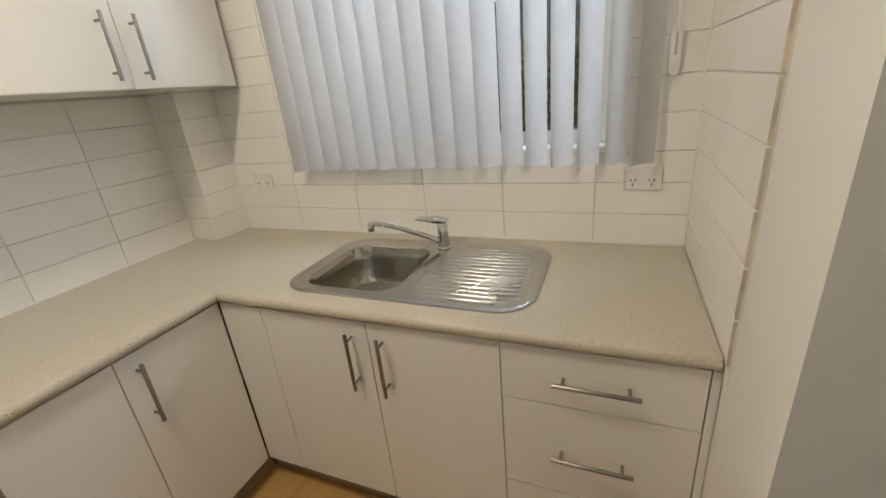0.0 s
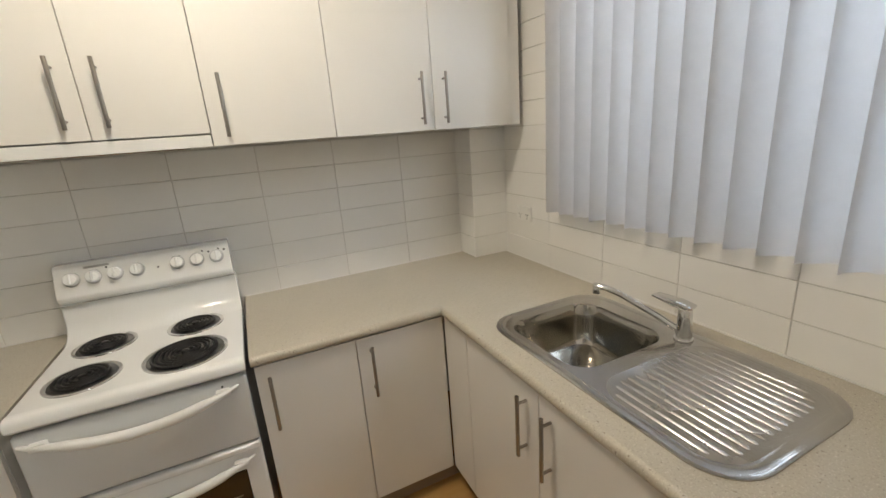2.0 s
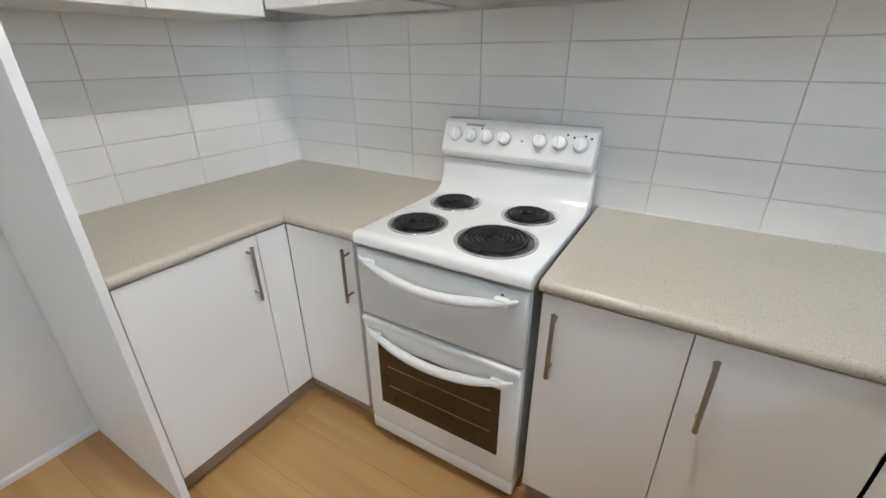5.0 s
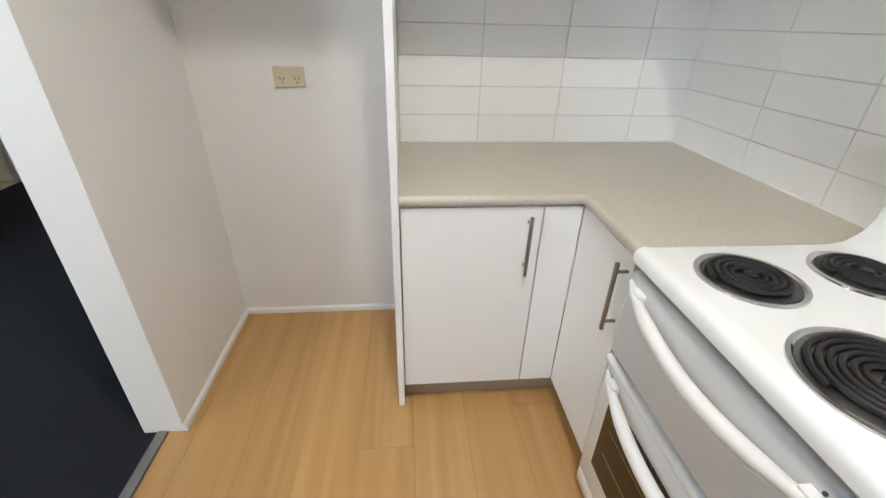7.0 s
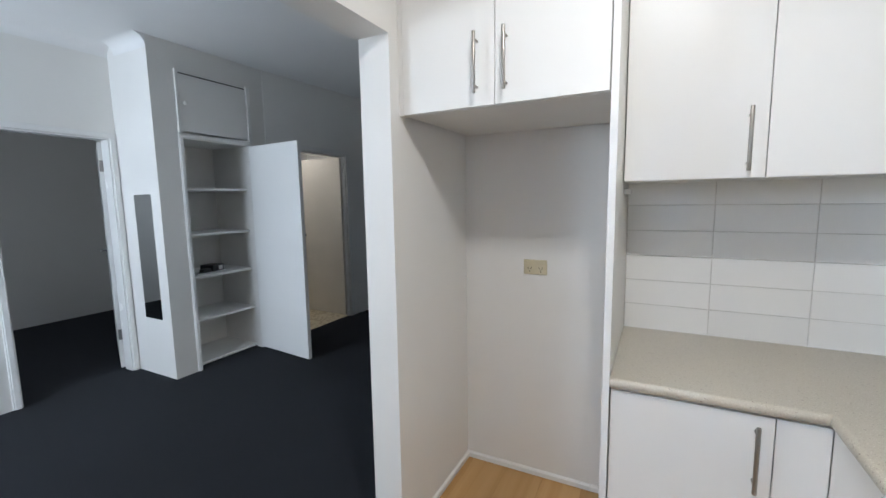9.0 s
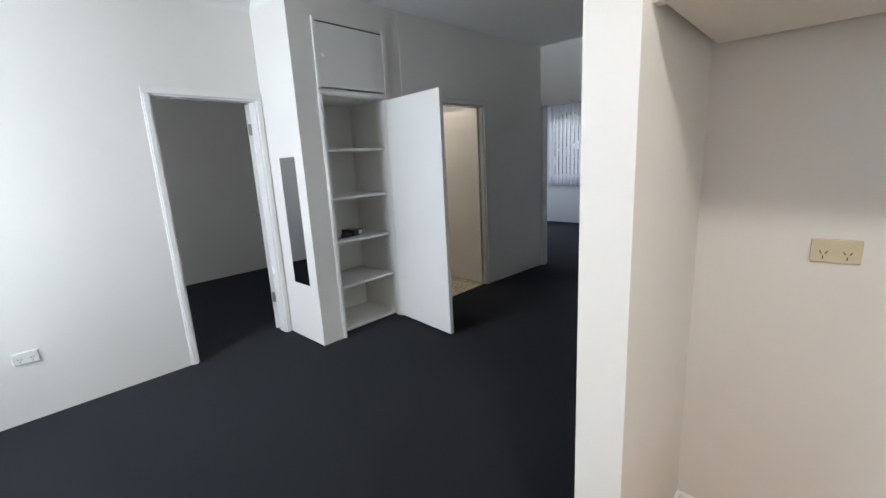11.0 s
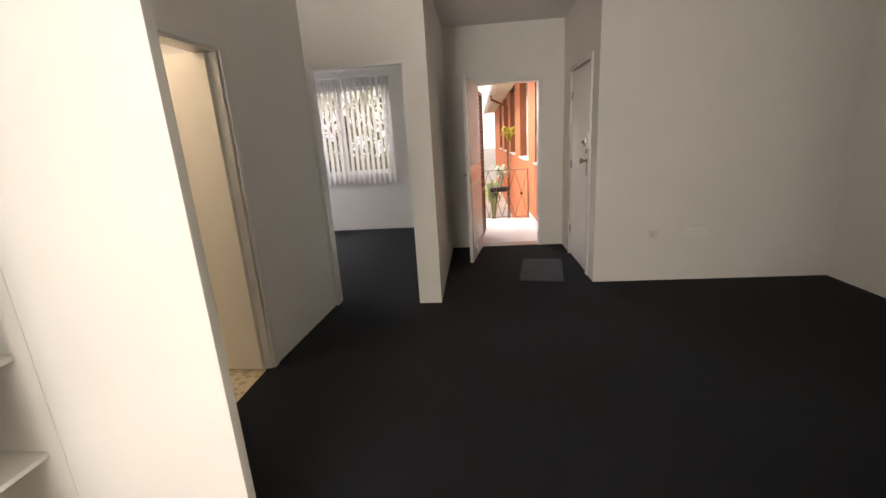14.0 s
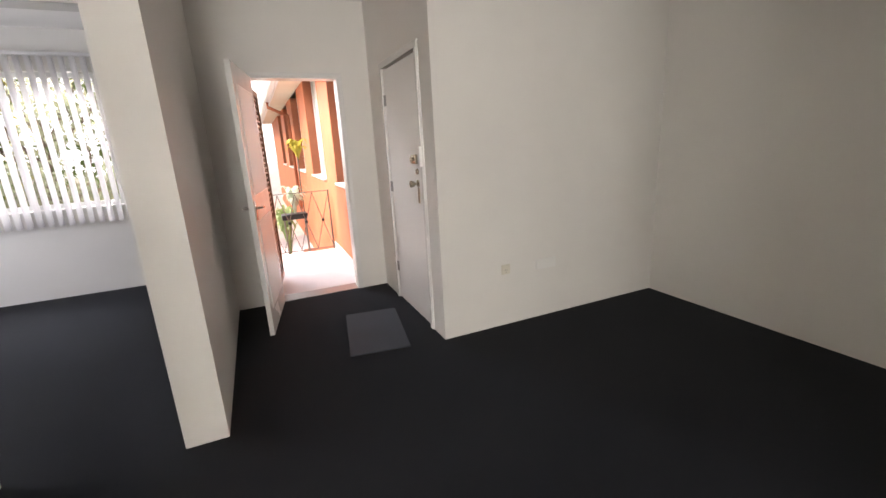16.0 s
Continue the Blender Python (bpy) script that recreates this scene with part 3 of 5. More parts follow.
# the locks of the closed door, proud of it to +x
bm = box(0.60, 0.70, -0.022, 0.002, 1.275, 1.345, 0.004)
cyl((0.66, -0.02, 1.31), (0.66, -0.046, 1.31), 0.014, seg=16, bm=bm, bevel=0.002)
part("deadlatch", bm, BRASSY, hall_door, "nickel rim deadlatch with a turn knob", smooth=True)
bm = cyl((0.69, 0.0, 1.22), (0.69, -0.012, 1.22), 0.022, seg=20, bevel=0.002)
part("lock_cylinder", bm, BRASSY, hall_door, "round lock cylinder", smooth=True)
bm = cyl((0.69, 0.0, 1.13), (0.69, -0.008, 1.13), 0.028, seg=20, bevel=0.002)
cyl((0.69, 0.0, 1.13), (0.69, -0.045, 1.13), 0.009, seg=12, bm=bm)
cyl((0.69, -0.035, 1.13), (0.69, -0.066, 1.13), 0.020, 0.027, seg=20, bm=bm, bevel=0.004)
part("door_handle", bm, BRASSY, hall_door, "round brass knob", smooth=True)
bm = box(0.672, 0.708, -0.004, 0.001, 0.98, 1.10, 0.001)
part("lock_plate", bm, BRASSY, hall_door, "worn brass lock plate")
keeper = lone("lock_keeper", box(1.9715, 1.992, -6.622, -6.586, 1.26, 1.40, 0.004), PLASTIC, "white metal lock keeper on the door frame", "lock")


def slant(ob):
    """The wall past the cupboard runs a little askew: its plane drifts towards -x as it goes."""
    for o in (ob, *ob.children_recursive):
        if o.data:
            for v in o.data.vertices:
                v.co.x += 0.12 + (v.co.y + BASE[o].y + 3.8) * 0.0674


for nm in ("wall_bathroom", "trim_bathroom_door", "trim_bathroom_lining"):
    slant(bpy.data.objects[nm])

# ---- windows ----
def window(name, axis, a, u0, u1, z0, z1, mullions, label):
    mid = (u0 + u1) / 2
    t = thing(name, (mid, a, z0) if axis == "y" else (a, mid, z0), label, "window", kind="structure")
    w = 0.045
    slab = lambda p, q, d, za, zb, bev: box(p, q, a - d, a + d, za, zb, bev) if axis == "y" else box(a - d, a + d, p, q, za, zb, bev)
    bars = [(u0, u1, z0, z0 + w), (u0, u1, z1 - w, z1), (u0, u0 + w, z0 + w, z1 - w), (u1 - w, u1, z0 + w, z1 - w)]
    for i, e in enumerate(bars):
        part("window_frame", slab(e[0], e[1], 0.025, e[2], e[3], 0.003), ALU, t)
    for m in mullions:
        part("mullion", slab(m - 0.03, m + 0.03, 0.022, z0 + w, z1 - w, 0.003), ALU, t)
    edges = [u0 + w] + [q for m in mullions for q in (m - 0.03, m + 0.03)] + [u1 - w]
    for p, q in zip(edges[::2], edges[1::2]):
        pane = part("pane", slab(p, q, 0.003, z0 + w, z1 - w, 0), GLASS, t, "clear glass pane")
        pane.visible_shadow = False
    return t


window("window_1", "y", 0.13, 0.62, 1.825, 1.19, 2.15, [1.22], "white aluminium kitchen window behind vertical blinds")
window("window_2", "y", 0.20, 3.55, 4.97, 0.8, 2.2, [4.26], "wide white aluminium living room window")
# assumed window, never in view, where the dark bedroom's lamp sits
window("window_4", "y", 0.20, 5.7, 7.1, 0.95, 2.05, [6.4], "unseen white aluminium window assumed for the dark bedroom")
# unseen window, added only as the opening for the side lamp
window("window_5", "x", 7.36, -8.7, -7.0, 0.95, 2.15, [-7.85], "added unseen side window that brightens the second bedroom")
window("window_3", "y", -9.49, 4.42, 6.12, 0.95, 2.30, [5.22], "white aluminium bedroom window in two panes")
lone("window_sill", box(0.62, 1.825, -0.004, 0.10, 1.170, 1.1895, 0.003), TILE, "white tiled kitchen window sill", "sill", kind="structure")
lone("window_sill", box(4.36, 6.18, -9.375, -9.34, 0.922, 0.9495, 0.004), GLOSS, "white painted timber window sill", "sill", kind="structure")


def vertical_blind(name, y, u0, u1, pitch, width, z0, z1, angles, label):
    t = thing(name, ((u0 + u1) / 2, y, z1), label, "blind")
    part("headrail", box(u0 - 0.02, u1 + 0.02, y - 0.02, y + 0.02, z1, z1 + 0.035, 0.003), ALU, t)
    count = int(round((u1 - u0) / pitch))
    for i in range(count):
        u = u0 + (i + 0.5) * (u1 - u0) / count
        a = radians(angles(i / max(1, count - 1)) + random.uniform(-3, 3))
        c, s = math.cos(a), math.sin(a)
        bm = bmesh.new()
        cols = []
        for k in range(7):
            f = k / 6 - 0.5
            bow = 0.012 * (1 - (2 * f) ** 2)
            x, yy = f * width, bow
            cols.append([bm.verts.new((u + c * x - s * yy, y + s * x + c * yy, z)) for z in (z0 + random.uniform(-0.003, 0.003), z1 + 0.004)])
        for p, q in zip(cols, cols[1:]):
            bm.faces.new((p[0], q[0], q[1], p[1]))
        bmesh.ops.solidify(bm, geom=bm.faces[:], thickness=0.0012)
        part("slat", bm, SLAT, t, smooth=True)
    return t


vertical_blind("vertical_blind", -0.072, 0.597, 1.977, 0.0812, 0.089, 1.143, 2.2, lambda f: 41 if f < 0.64 else 47,
               "white fabric vertical blind over the kitchen window, half turned")
vertical_blind("vertical_blind", -9.29, 4.33, 6.2, 0.085, 0.089, 0.785, 2.425, lambda f: 74,
               "white fabric vertical blind turned open over the bedroom window")

# ---- kitchen: base cabinets ----
G = "kitchen base cabinets"
ZB, ZT = 0.10, 0.813
cabinet("sink_cabinet", "-y", -0.624, 0.805, 1.607, ZB, 0.66, 0.56,
        [(0.805, 1.208, ZB, ZT, 1.152, 0.680, "z"), (1.208, 1.607, ZB, ZT, 1.258, 0.677, "z")], "white laminate sink cabinet with two doors", G)
cabinet("drawer_cabinet", "-y", -0.624, 1.607, 2.072, ZB, 0.817, 0.56,
        [(1.607, 2.072, 0.640, ZT, 1.841, 0.727, "x"), (1.607, 2.072, 0.335, 0.640, 1.839, 0.485, "x"), (1.607, 2.072, ZB, 0.335, 1.839, 0.24, "x")],
        "white laminate cabinet with three deep drawers", G, fronts="drawer_front")
cabinet("corner_cabinet", "-y", -0.624, 0.6258, 0.805, ZB, 0.817, 0.56, [(0.6245, 0.805, ZB, ZT, None, 0, "z")],
        "white laminate corner filler beside the sink cabinet", G, fronts="panel")
cabinet("base_cabinet", "+x", 0.625, -1.312, -0.6250, ZB, 0.817, 0.56,
        [(-1.312, -0.975, ZB, ZT, -1.270, 0.680, "z"), (-0.975, -0.6285, ZB, ZT, -0.926, 0.682, "z")],
        "white laminate base cabinet with two doors beside the cooker", G)
cabinet("base_cabinet", "+x", 0.625, -2.2645, -1.945, ZB, 0.817, 0.56, [(-2.2645, -1.945, ZB, ZT, -1.966, 0.690, "z")],
        "narrow white laminate base cabinet with one door", G)
cabinet("base_cabinet", "+y", -2.265, 0.748, 1.180, ZB, 0.817, 0.56, [(0.748, 1.180, ZB, ZT, 0.792, 0.690, "z")],
        "white laminate base cabinet with one door beside the fridge space", G)
cabinet("corner_cabinet", "+y", -2.265, 0.6258, 0.748, ZB, 0.817, 0.56, [(0.6245, 0.748, ZB, ZT, None, 0, "z")],
        "white laminate corner filler panel", G, fronts="panel")
for x0, x1, y0, y1 in ((0.59, 2.072, -0.575, -0.560), (0.560, 0.575, -1.312, -0.576), (0.560, 0.575, -2.330, -1.945), (0.576, 1.180, -2.330, -2.315)):
    lone("kickboard", box(x0, x1, y0, y1, 0.0, ZB, 0.001), KICK, "tan wood-look kickboard under the base cabinets", "kickboard")


def end_panel(x0, x1, y0, y1, z1, front, label):
    """An upright board with an edge band along its front; front: the y of the band's face."""
    t = thing("end_panel", ((x0 + x1) / 2, (y0 + y1) / 2, 0.0), label, "panel")
    back = y0 if abs(front - y1) < abs(front - y0) else y1
    joint = front + (0.002 if back > front else -0.002)
    part("board", box(x0, x1, *sorted((joint, back)), 0.0, z1, 0.0008), LAMINATE, t)
    part("edge_band", box(x0 + 0.0004, x1 - 0.0004, *sorted((front, joint)), 0.001, z1 - 0.001, 0.0006), PLASTIC, t, "thin white edge band")
    return t


end_panel(2.0735, 2.0915, -0.624, -0.012, 0.817, -0.624, "white laminate end panel of the drawers")
end_panel(1.1825, 1.205, -2.872, -2.257, 2.25, -2.257, "tall white laminate panel beside the fridge space")

# ---- kitchen: wall cabinets ----
G = "kitchen wall cabinets"
UB, UT = 1.511, 2.25
cabinet("wall_cabinet", "+x", 0.35, -0.882, -0.094, UB, UT, 0.345,
        [(-0.470, -0.094, UB, UT, -0.422, 1.637, "z"), (-0.882, -0.470, UB, UT, -0.527, 1.637, "z")], "white laminate wall cabinet with two doors", G)
cabinet("wall_cabinet", "+x", 0.35, -1.298, -0.882, UB, UT, 0.345, [(-1.298, -0.882, UB, UT, -1.245, 1.639, "z")], "white laminate wall cabinet with one door", G)
cabinet("hood_cabinet", "+x", 0.35, -1.930, -1.298, 1.553, UT, 0.345,
        [(-1.620, -1.298, 1.553, UT, -1.563, 1.686, "z"), (-1.930, -1.620, 1.553, UT, -1.668, 1.686, "z")],
        "white laminate wall cabinet over the range hood", G)
cabinet("wall_cabinet", "+x", 0.35, -2.251, -1.930, UB, UT, 0.345, [(-2.251, -1.930, UB, UT, -1.982, 1.642, "z")], "narrow white laminate wall cabinet", G)
cabinet("wall_cabinet", "+x", 0.35, -2.528, -2.251, UB, UT, 0.345, [(-2.528, -2.251, UB, UT, -2.281, 1.640, "z")], "white laminate corner wall cabinet", G)
cabinet("wall_cabinet", "+y", -2.530, 0.353, 1.180, UB - 0.025, UT, 0.34,
        [(0.766, 1.180, UB - 0.025, UT, 0.816, 1.608, "z"), (0.353, 0.766, UB - 0.025, UT, None, 0, "z")], "white laminate wall cabinet with two wide doors", G)
cabinet("fridge_cabinet", "+y", -2.257, 1.207, 1.940, 1.750, UT, 0.60,
        [(1.207, 1.574, 1.750, UT, 1.533, 1.890, "z"), (1.574, 1.940, 1.750, UT, 1.638, 1.890, "z")], "white laminate cabinet above the empty fridge space", G)
lone("filler_strip", box(1.9405, 1.9595, -2.30, -2.259, 1.75, 2.25, 0.001), LAMINATE, "white filler strip beside the fridge cabinet", "panel")
lone("filler_strip", box(0.147, 0.334, -0.0925, -0.03, UB, 2.25, 0.001), LAMINATE, "white filler strip beside the wall cabinet", "panel")
hood = thing("range_hood", (0.17, -1.614, 1.512), "white slide-out range hood under the cabinet", "range hood")
part("front_strip", box(0.330, 0.352, -1.928, -1.300, 1.511, 1.549, 0.002), ENAMEL, hood)
part("body", box(0.0, 0.328, -1.925, -1.303, 1.518, 1.551, 0.002), GREYENAMEL, hood)
part("filter", box(0.06, 0.29, -1.86, -1.37, 1.508, 1.517, 0.002), STEEL, hood, "grey metal grease filter")
lone("wall_bracket", box(1.155, 1.1815, -2.62, -2.59, 1.44, 1.462, 0.003), PLASTIC, "small white plastic bracket under the wall cabinet", "bracket")


# ---- kitchen: worktops ----
def bullnose(bm, p, q, out):
    """A rolled front edge from p to q, at the height of the worktop; out: the way it faces."""
    p, q, o = Vector(p), Vector(q), Vector(out)
    ring = [(0.015 * math.sin(k / 8 * math.pi), -0.017 + 0.017 * math.cos(k / 8 * math.pi)) for k in range(9)]
    a = [bm.verts.new(p + o * d + Vector((0, 0, z))) for d, z in ring]
    c = [bm.verts.new(q + o * d + Vector((0, 0, z))) for d, z in ring]
    for i in range(len(ring) - 1):
        bm.faces.new((a[i], a[i + 1], c[i + 1], c[i]))
    bm.faces.new(a)
    bm.faces.new(c)


BZ = 0.852
SX0, SX1, SY0, SY1 = 0.885, 1.25, -0.522, -0.15
bm = cells([-0.003, 0.625, SX0, SX1, 2.084], [-1.318, -0.625, SY0, SY1, -0.001],
           lambda x, y: (y > -0.625 or x < 0.625) and not (SX0 < x < SX1 and SY0 < y < SY1), "z", BZ - 0.034, BZ)
top = thing("worktop", (1.0, -0.4, BZ - 0.034), "speckled beige stone-look worktop with rolled edge, round the sink", "worktop")
part("top", bm, WORKTOP, top)
for p, q, out in (((0.6255, -0.625, BZ), (2.084, -0.625, BZ), (0, -1, 0)), ((0.625, -1.318, BZ), (0.625, -0.6255, BZ), (1, 0, 0))):
    bm = bmesh.new()
    bullnose(bm, p, q, out)
    part("front_edge", bm, WORKTOP, top, smooth=True)
bm = cells([-0.003, 0.625, 1.182], [-2.871, -2.265, -1.928], lambda x, y: y < -2.265 or x < 0.625, "z", BZ - 0.034, BZ)
top = thing("worktop", (0.4, -2.4, BZ - 0.034), "speckled beige stone-look corner worktop beside the cooker", "worktop")
part("top", bm, WORKTOP, top)
for p, q, out in (((0.6255, -2.265, BZ), (1.182, -2.265, BZ), (0, 1, 0)), ((0.625, -2.2645, BZ), (0.625, -1.928, BZ), (1, 0, 0))):
    bm = bmesh.new()
    bullnose(bm, p, q, out)
    part("front_edge", bm, WORKTOP, top, smooth=True)
for args in ((0.149, 2.084, -0.006, -0.001), (-0.002, 0.004, -1.318, -0.20), (-0.002, 0.004, -2.871, -1.928), (0.004, 1.18, -2.872, -2.866)):
    lone("sealant_bead", box(*args, BZ - 0.002, BZ + 0.005, 0.0015), PLASTIC, "white silicone bead where worktop meets tiles", "trim", kind="structure")


# ---- sink ----
def rounded(x0, x1, y0, y1, r, seg=6):
    pts = []
    for cx, cy, a0 in ((x1 - r, y1 - r, 0), (x0 + r, y1 - r, 90), (x0 + r, y0 + r, 180), (x1 - r, y0 + r, 270)):
        pts += [(cx + r * math.cos(radians(a0 + 90 * k / seg)), cy + r * math.sin(radians(a0 + 90 * k / seg))) for k in range(seg + 1)]
    return pts


def loft(loops, cap_last=True):
    bm = bmesh.new()
    rings = [[bm.verts.new(p) for p in loop] for loop in loops]
    for a, c in zip(rings, rings[1:]):
        for k in range(len(a)):
            bm.faces.new((a[k], a[(k + 1) % len(a)], c[(k + 1) % len(a)], c[k]))
    if cap_last:
        bm.faces.new(rings[-1])
    return bm


sink = thing("sink", (1.25, -0.32, BZ), "stainless steel sink with one bowl and ribbed drainer, in the worktop", "sink")
X0, X1, Y0, Y1 = 0.832, 1.676, -0.562, -0.074
lift = lambda pts, z: [(x, y, z) for x, y in pts]
# rim: outer lip, raised bead, flat, then down into bowl and drainer
bm = loft([lift(rounded(X0, X1, Y0, Y1, 0.11), BZ - 0.001), lift(rounded(X0, X1, Y0, Y1, 0.11), BZ + 0.003),
           lift(rounded(X0 + 0.006, X1 - 0.006, Y0 + 0.006, Y1 - 0.006, 0.105), BZ + 0.006),
           lift(rounded(X0 + 0.022, X1 - 0.022, Y0 + 0.022, Y1 - 0.022, 0.095), BZ + 0.006),
           lift(rounded(X0 + 0.028, X1 - 0.028, Y0 + 0.028, Y1 - 0.028, 0.092), BZ + 0.0035)], cap_last=False)
inner = rounded(X0 + 0.028, X1 - 0.028, Y0 + 0.028, Y1 - 0.028, 0.092)
bowl = rounded(SX0 + 0.008, SX1 - 0.004, SY0 + 0.006, SY1 - 0.006, 0.075)
drain = rounded(1.300, 1.642, -0.528, -0.106, 0.085)
# the deck between rim, bowl and drainer, filled as one face with two holes
deck = bmesh.new()
edges = []
bowl, drain = ([(round(x, 5), round(y, 5)) for x, y in loop] for loop in (bowl, drain))
for loop in (inner, bowl, drain):
    vs = [deck.verts.new((x, y, BZ + 0.0035)) for x, y in loop]
    edges += [deck.edges.new((vs[k], vs[(k + 1) % len(vs)])) for k in range(len(vs))]
bmesh.ops.triangle_fill(deck, use_beauty=True, use_dissolve=False, edges=edges)
holes_of = [set((round(x, 5), round(y, 5)) for x, y in loop) for loop in (bowl, drain)]
for f in list(deck.faces):
    at = {(round(v.co.x, 5), round(v.co.y, 5)) for v in f.verts}
    if any(at <= h for h in holes_of):
        deck.faces.remove(f)
join(bm, deck)
part("rim", bm, STEEL, sink, smooth=True)
bcx0, bcx1, bcy0, bcy1 = SX0 + 0.008, SX1 - 0.004, SY0 + 0.006, SY1 - 0.006
shrink = lambda d, r: rounded(bcx0 + d, bcx1 - d, bcy0 + d, bcy1 - d, r)
part("bowl", loft([lift(bowl, BZ + 0.0035), lift(shrink(0.005, 0.072), BZ - 0.004), lift(shrink(0.014, 0.068), BZ - 0.06), lift(shrink(0.022, 0.064), BZ - 0.125),
                   lift(shrink(0.034, 0.056), BZ - 0.143), lift(shrink(0.06, 0.04), BZ - 0.150), lift(shrink(0.12, 0.03), BZ - 0.153)]), BOWLSTEEL, sink, "deep polished steel bowl", smooth=True)
bm = cyl((1.07, -0.33, BZ - 0.153), (1.07, -0.33, BZ - 0.149), 0.042, seg=24)
cyl((1.07, -0.33, BZ - 0.150), (1.07, -0.33, BZ - 0.147), 0.030, seg=24, bm=bm)
part("waste", bm, CHROME, sink, "round chrome waste", smooth=True)
dx0, dx1, dy0, dy1 = 1.300, 1.642, -0.528, -0.106
part("drainer", loft([lift(drain, BZ + 0.0035), lift(rounded(dx0 + 0.006, dx1 - 0.006, dy0 + 0.006, dy1 - 0.006, 0.080), BZ + 0.0012)]), SATINSTEEL, sink, smooth=True)
for i in range(15):
    y = -0.503 + i * 0.0266
    inset = {0: 0.045, 1: 0.022, 13: 0.022, 14: 0.045}.get(i, 0.012)
    part("rib", tube([(dx0 + inset, y, BZ - 0.011), (dx0 + inset + 0.02, y, BZ - 0.0043), (dx1 - inset - 0.02, y, BZ - 0.0043), (dx1 - inset, y, BZ - 0.011)], 0.0085, 18),
         SATINSTEEL, sink, smooth=True)
tap = thing("tap", (1.272, -0.135, BZ + 0.004), "chrome sink mixer tap with a long low spout", "tap")
bm = cyl((1.272, -0.135, BZ + 0.0035), (1.272, -0.135, BZ + 0.010), 0.027, seg=24, bevel=0.002)
cyl((1.272, -0.135, BZ + 0.008), (1.272, -0.137, BZ + 0.105), 0.022, 0.019, seg=24, bm=bm, bevel=0.003)
part("body", bm, CHROME, tap, smooth=True)
part("spout", tube([(1.26, -0.140, BZ + 0.030), (1.21, -0.165, BZ + 0.060), (1.10, -0.210, BZ + 0.110), (1.055, -0.228, BZ + 0.122), (1.030, -0.238, BZ + 0.122)],
                   [0.011, 0.0105, 0.010, 0.010, 0.011], 14), CHROME, tap, smooth=True)
part("nozzle", cyl((1.028, -0.239, BZ + 0.130), (1.028, -0.239, BZ + 0.096), 0.0125, seg=18, bevel=0.002), CHROME, tap, smooth=True)
bm = prism([(1.296, BZ + 0.118), (1.290, BZ + 0.104), (1.245, BZ + 0.104), (1.172, BZ + 0.114), (1.168, BZ + 0.119), (1.25, BZ + 0.124)], "y", -0.157, -0.117, bevel=0.004)
part("lever", bm, CHROME, tap, smooth=True)

# ---- cooker ----
CY0, CY1, CF, CZ = -1.908, -1.330, 0.645, 0.866
ck = thing("cooker", (0.36, -1.62, 0.0), "white freestanding electric cooker with four black coil elements", "cooker")
part("body", box(0.06, CF - 0.02, CY0 + 0.006, CY1 - 0.006, 0.05, CZ - 0.03, 0.004), ENAMEL, ck)
# hob with a rolled front and sides; the back sweeps up into the splash panel
prof = [(0.655, CZ - 0.040), (0.664, CZ - 0.030), (0.664, CZ - 0.012), (0.657, CZ - 0.002), (0.645, CZ + 0.003), (0.62, CZ), (0.20, CZ - 0.001), (0.165, CZ + 0.006), (0.135, CZ + 0.028),
        (0.118, CZ + 0.060), (0.112, CZ + 0.128), (0.095, CZ + 0.128), (0.06, CZ + 0.128), (0.06, CZ - 0.040)]
bm = prism(prof, "y", CY0, CY1)
bmesh.ops.bevel(bm, geom=[e for e in bm.edges if len({round(v.co.y, 4) for v in e.verts}) == 1], offset=0.006, segments=3, affect="EDGES", profile=0.5)
part("hob", bm, ENAMEL, ck, smooth=True)
prof = [(0.030, CZ + 0.130), (0.116, CZ + 0.130), (0.135, CZ + 0.146), (0.140, CZ + 0.160), (0.100, CZ + 0.262), (0.088, CZ + 0.272), (0.045, CZ + 0.272), (0.030, CZ + 0.262)]
bm = prism(prof, "y", CY0 + 0.004, CY1 - 0.004)
bmesh.ops.bevel(bm, geom=bm.edges[:], offset=0.005, segments=3, affect="EDGES", profile=0.5)
part("control_panel", bm, ENAMEL, ck, smooth=True)
slope = Vector((0.107, 0, 0.040)).normalized()
on_panel = lambda y, f=0.5: Vector((0.140 - 0.040 * f, y, CZ + 0.155 + 0.107 * f))
for y in (-1.850, -1.786, -1.720, -1.652, -1.520, -1.452, -1.382):
    p = on_panel(y, 0.60)
    bm = cyl(p + slope * 0.004, p + slope * 0.026, 0.0235, 0.0200, seg=24, bevel=0.003)
    q = p + slope * 0.027
    up = Vector((-0.040, 0, 0.107)).normalized()
    tube([q - up * 0.017, q + up * 0.017], 0.0042, 8, bm)
    knob = part("knob", bm, KNOB, ck, "white control knob", smooth=True)
    part("skirt", cyl(p - slope * 0.002, p + slope * 0.003, 0.0262, seg=24, bevel=0.001), SKIRT, knob, "pale grey ring painting the shadow behind the knob", smooth=True)
for y, f, r in ((-1.745, 0.84, 0.0035), (-1.585, 0.56, 0.0035), (-1.430, 0.86, 0.0035), (-1.408, 0.80, 0.0040), (-1.372, 0.86, 0.0035), (-1.352, 0.80, 0.0040)):
    p = on_panel(y, f)
    part("dial_mark", cyl(p - slope * 0.001, p + slope * 0.0015, r, seg=10), PRINT, ck, "small dark printed mark")
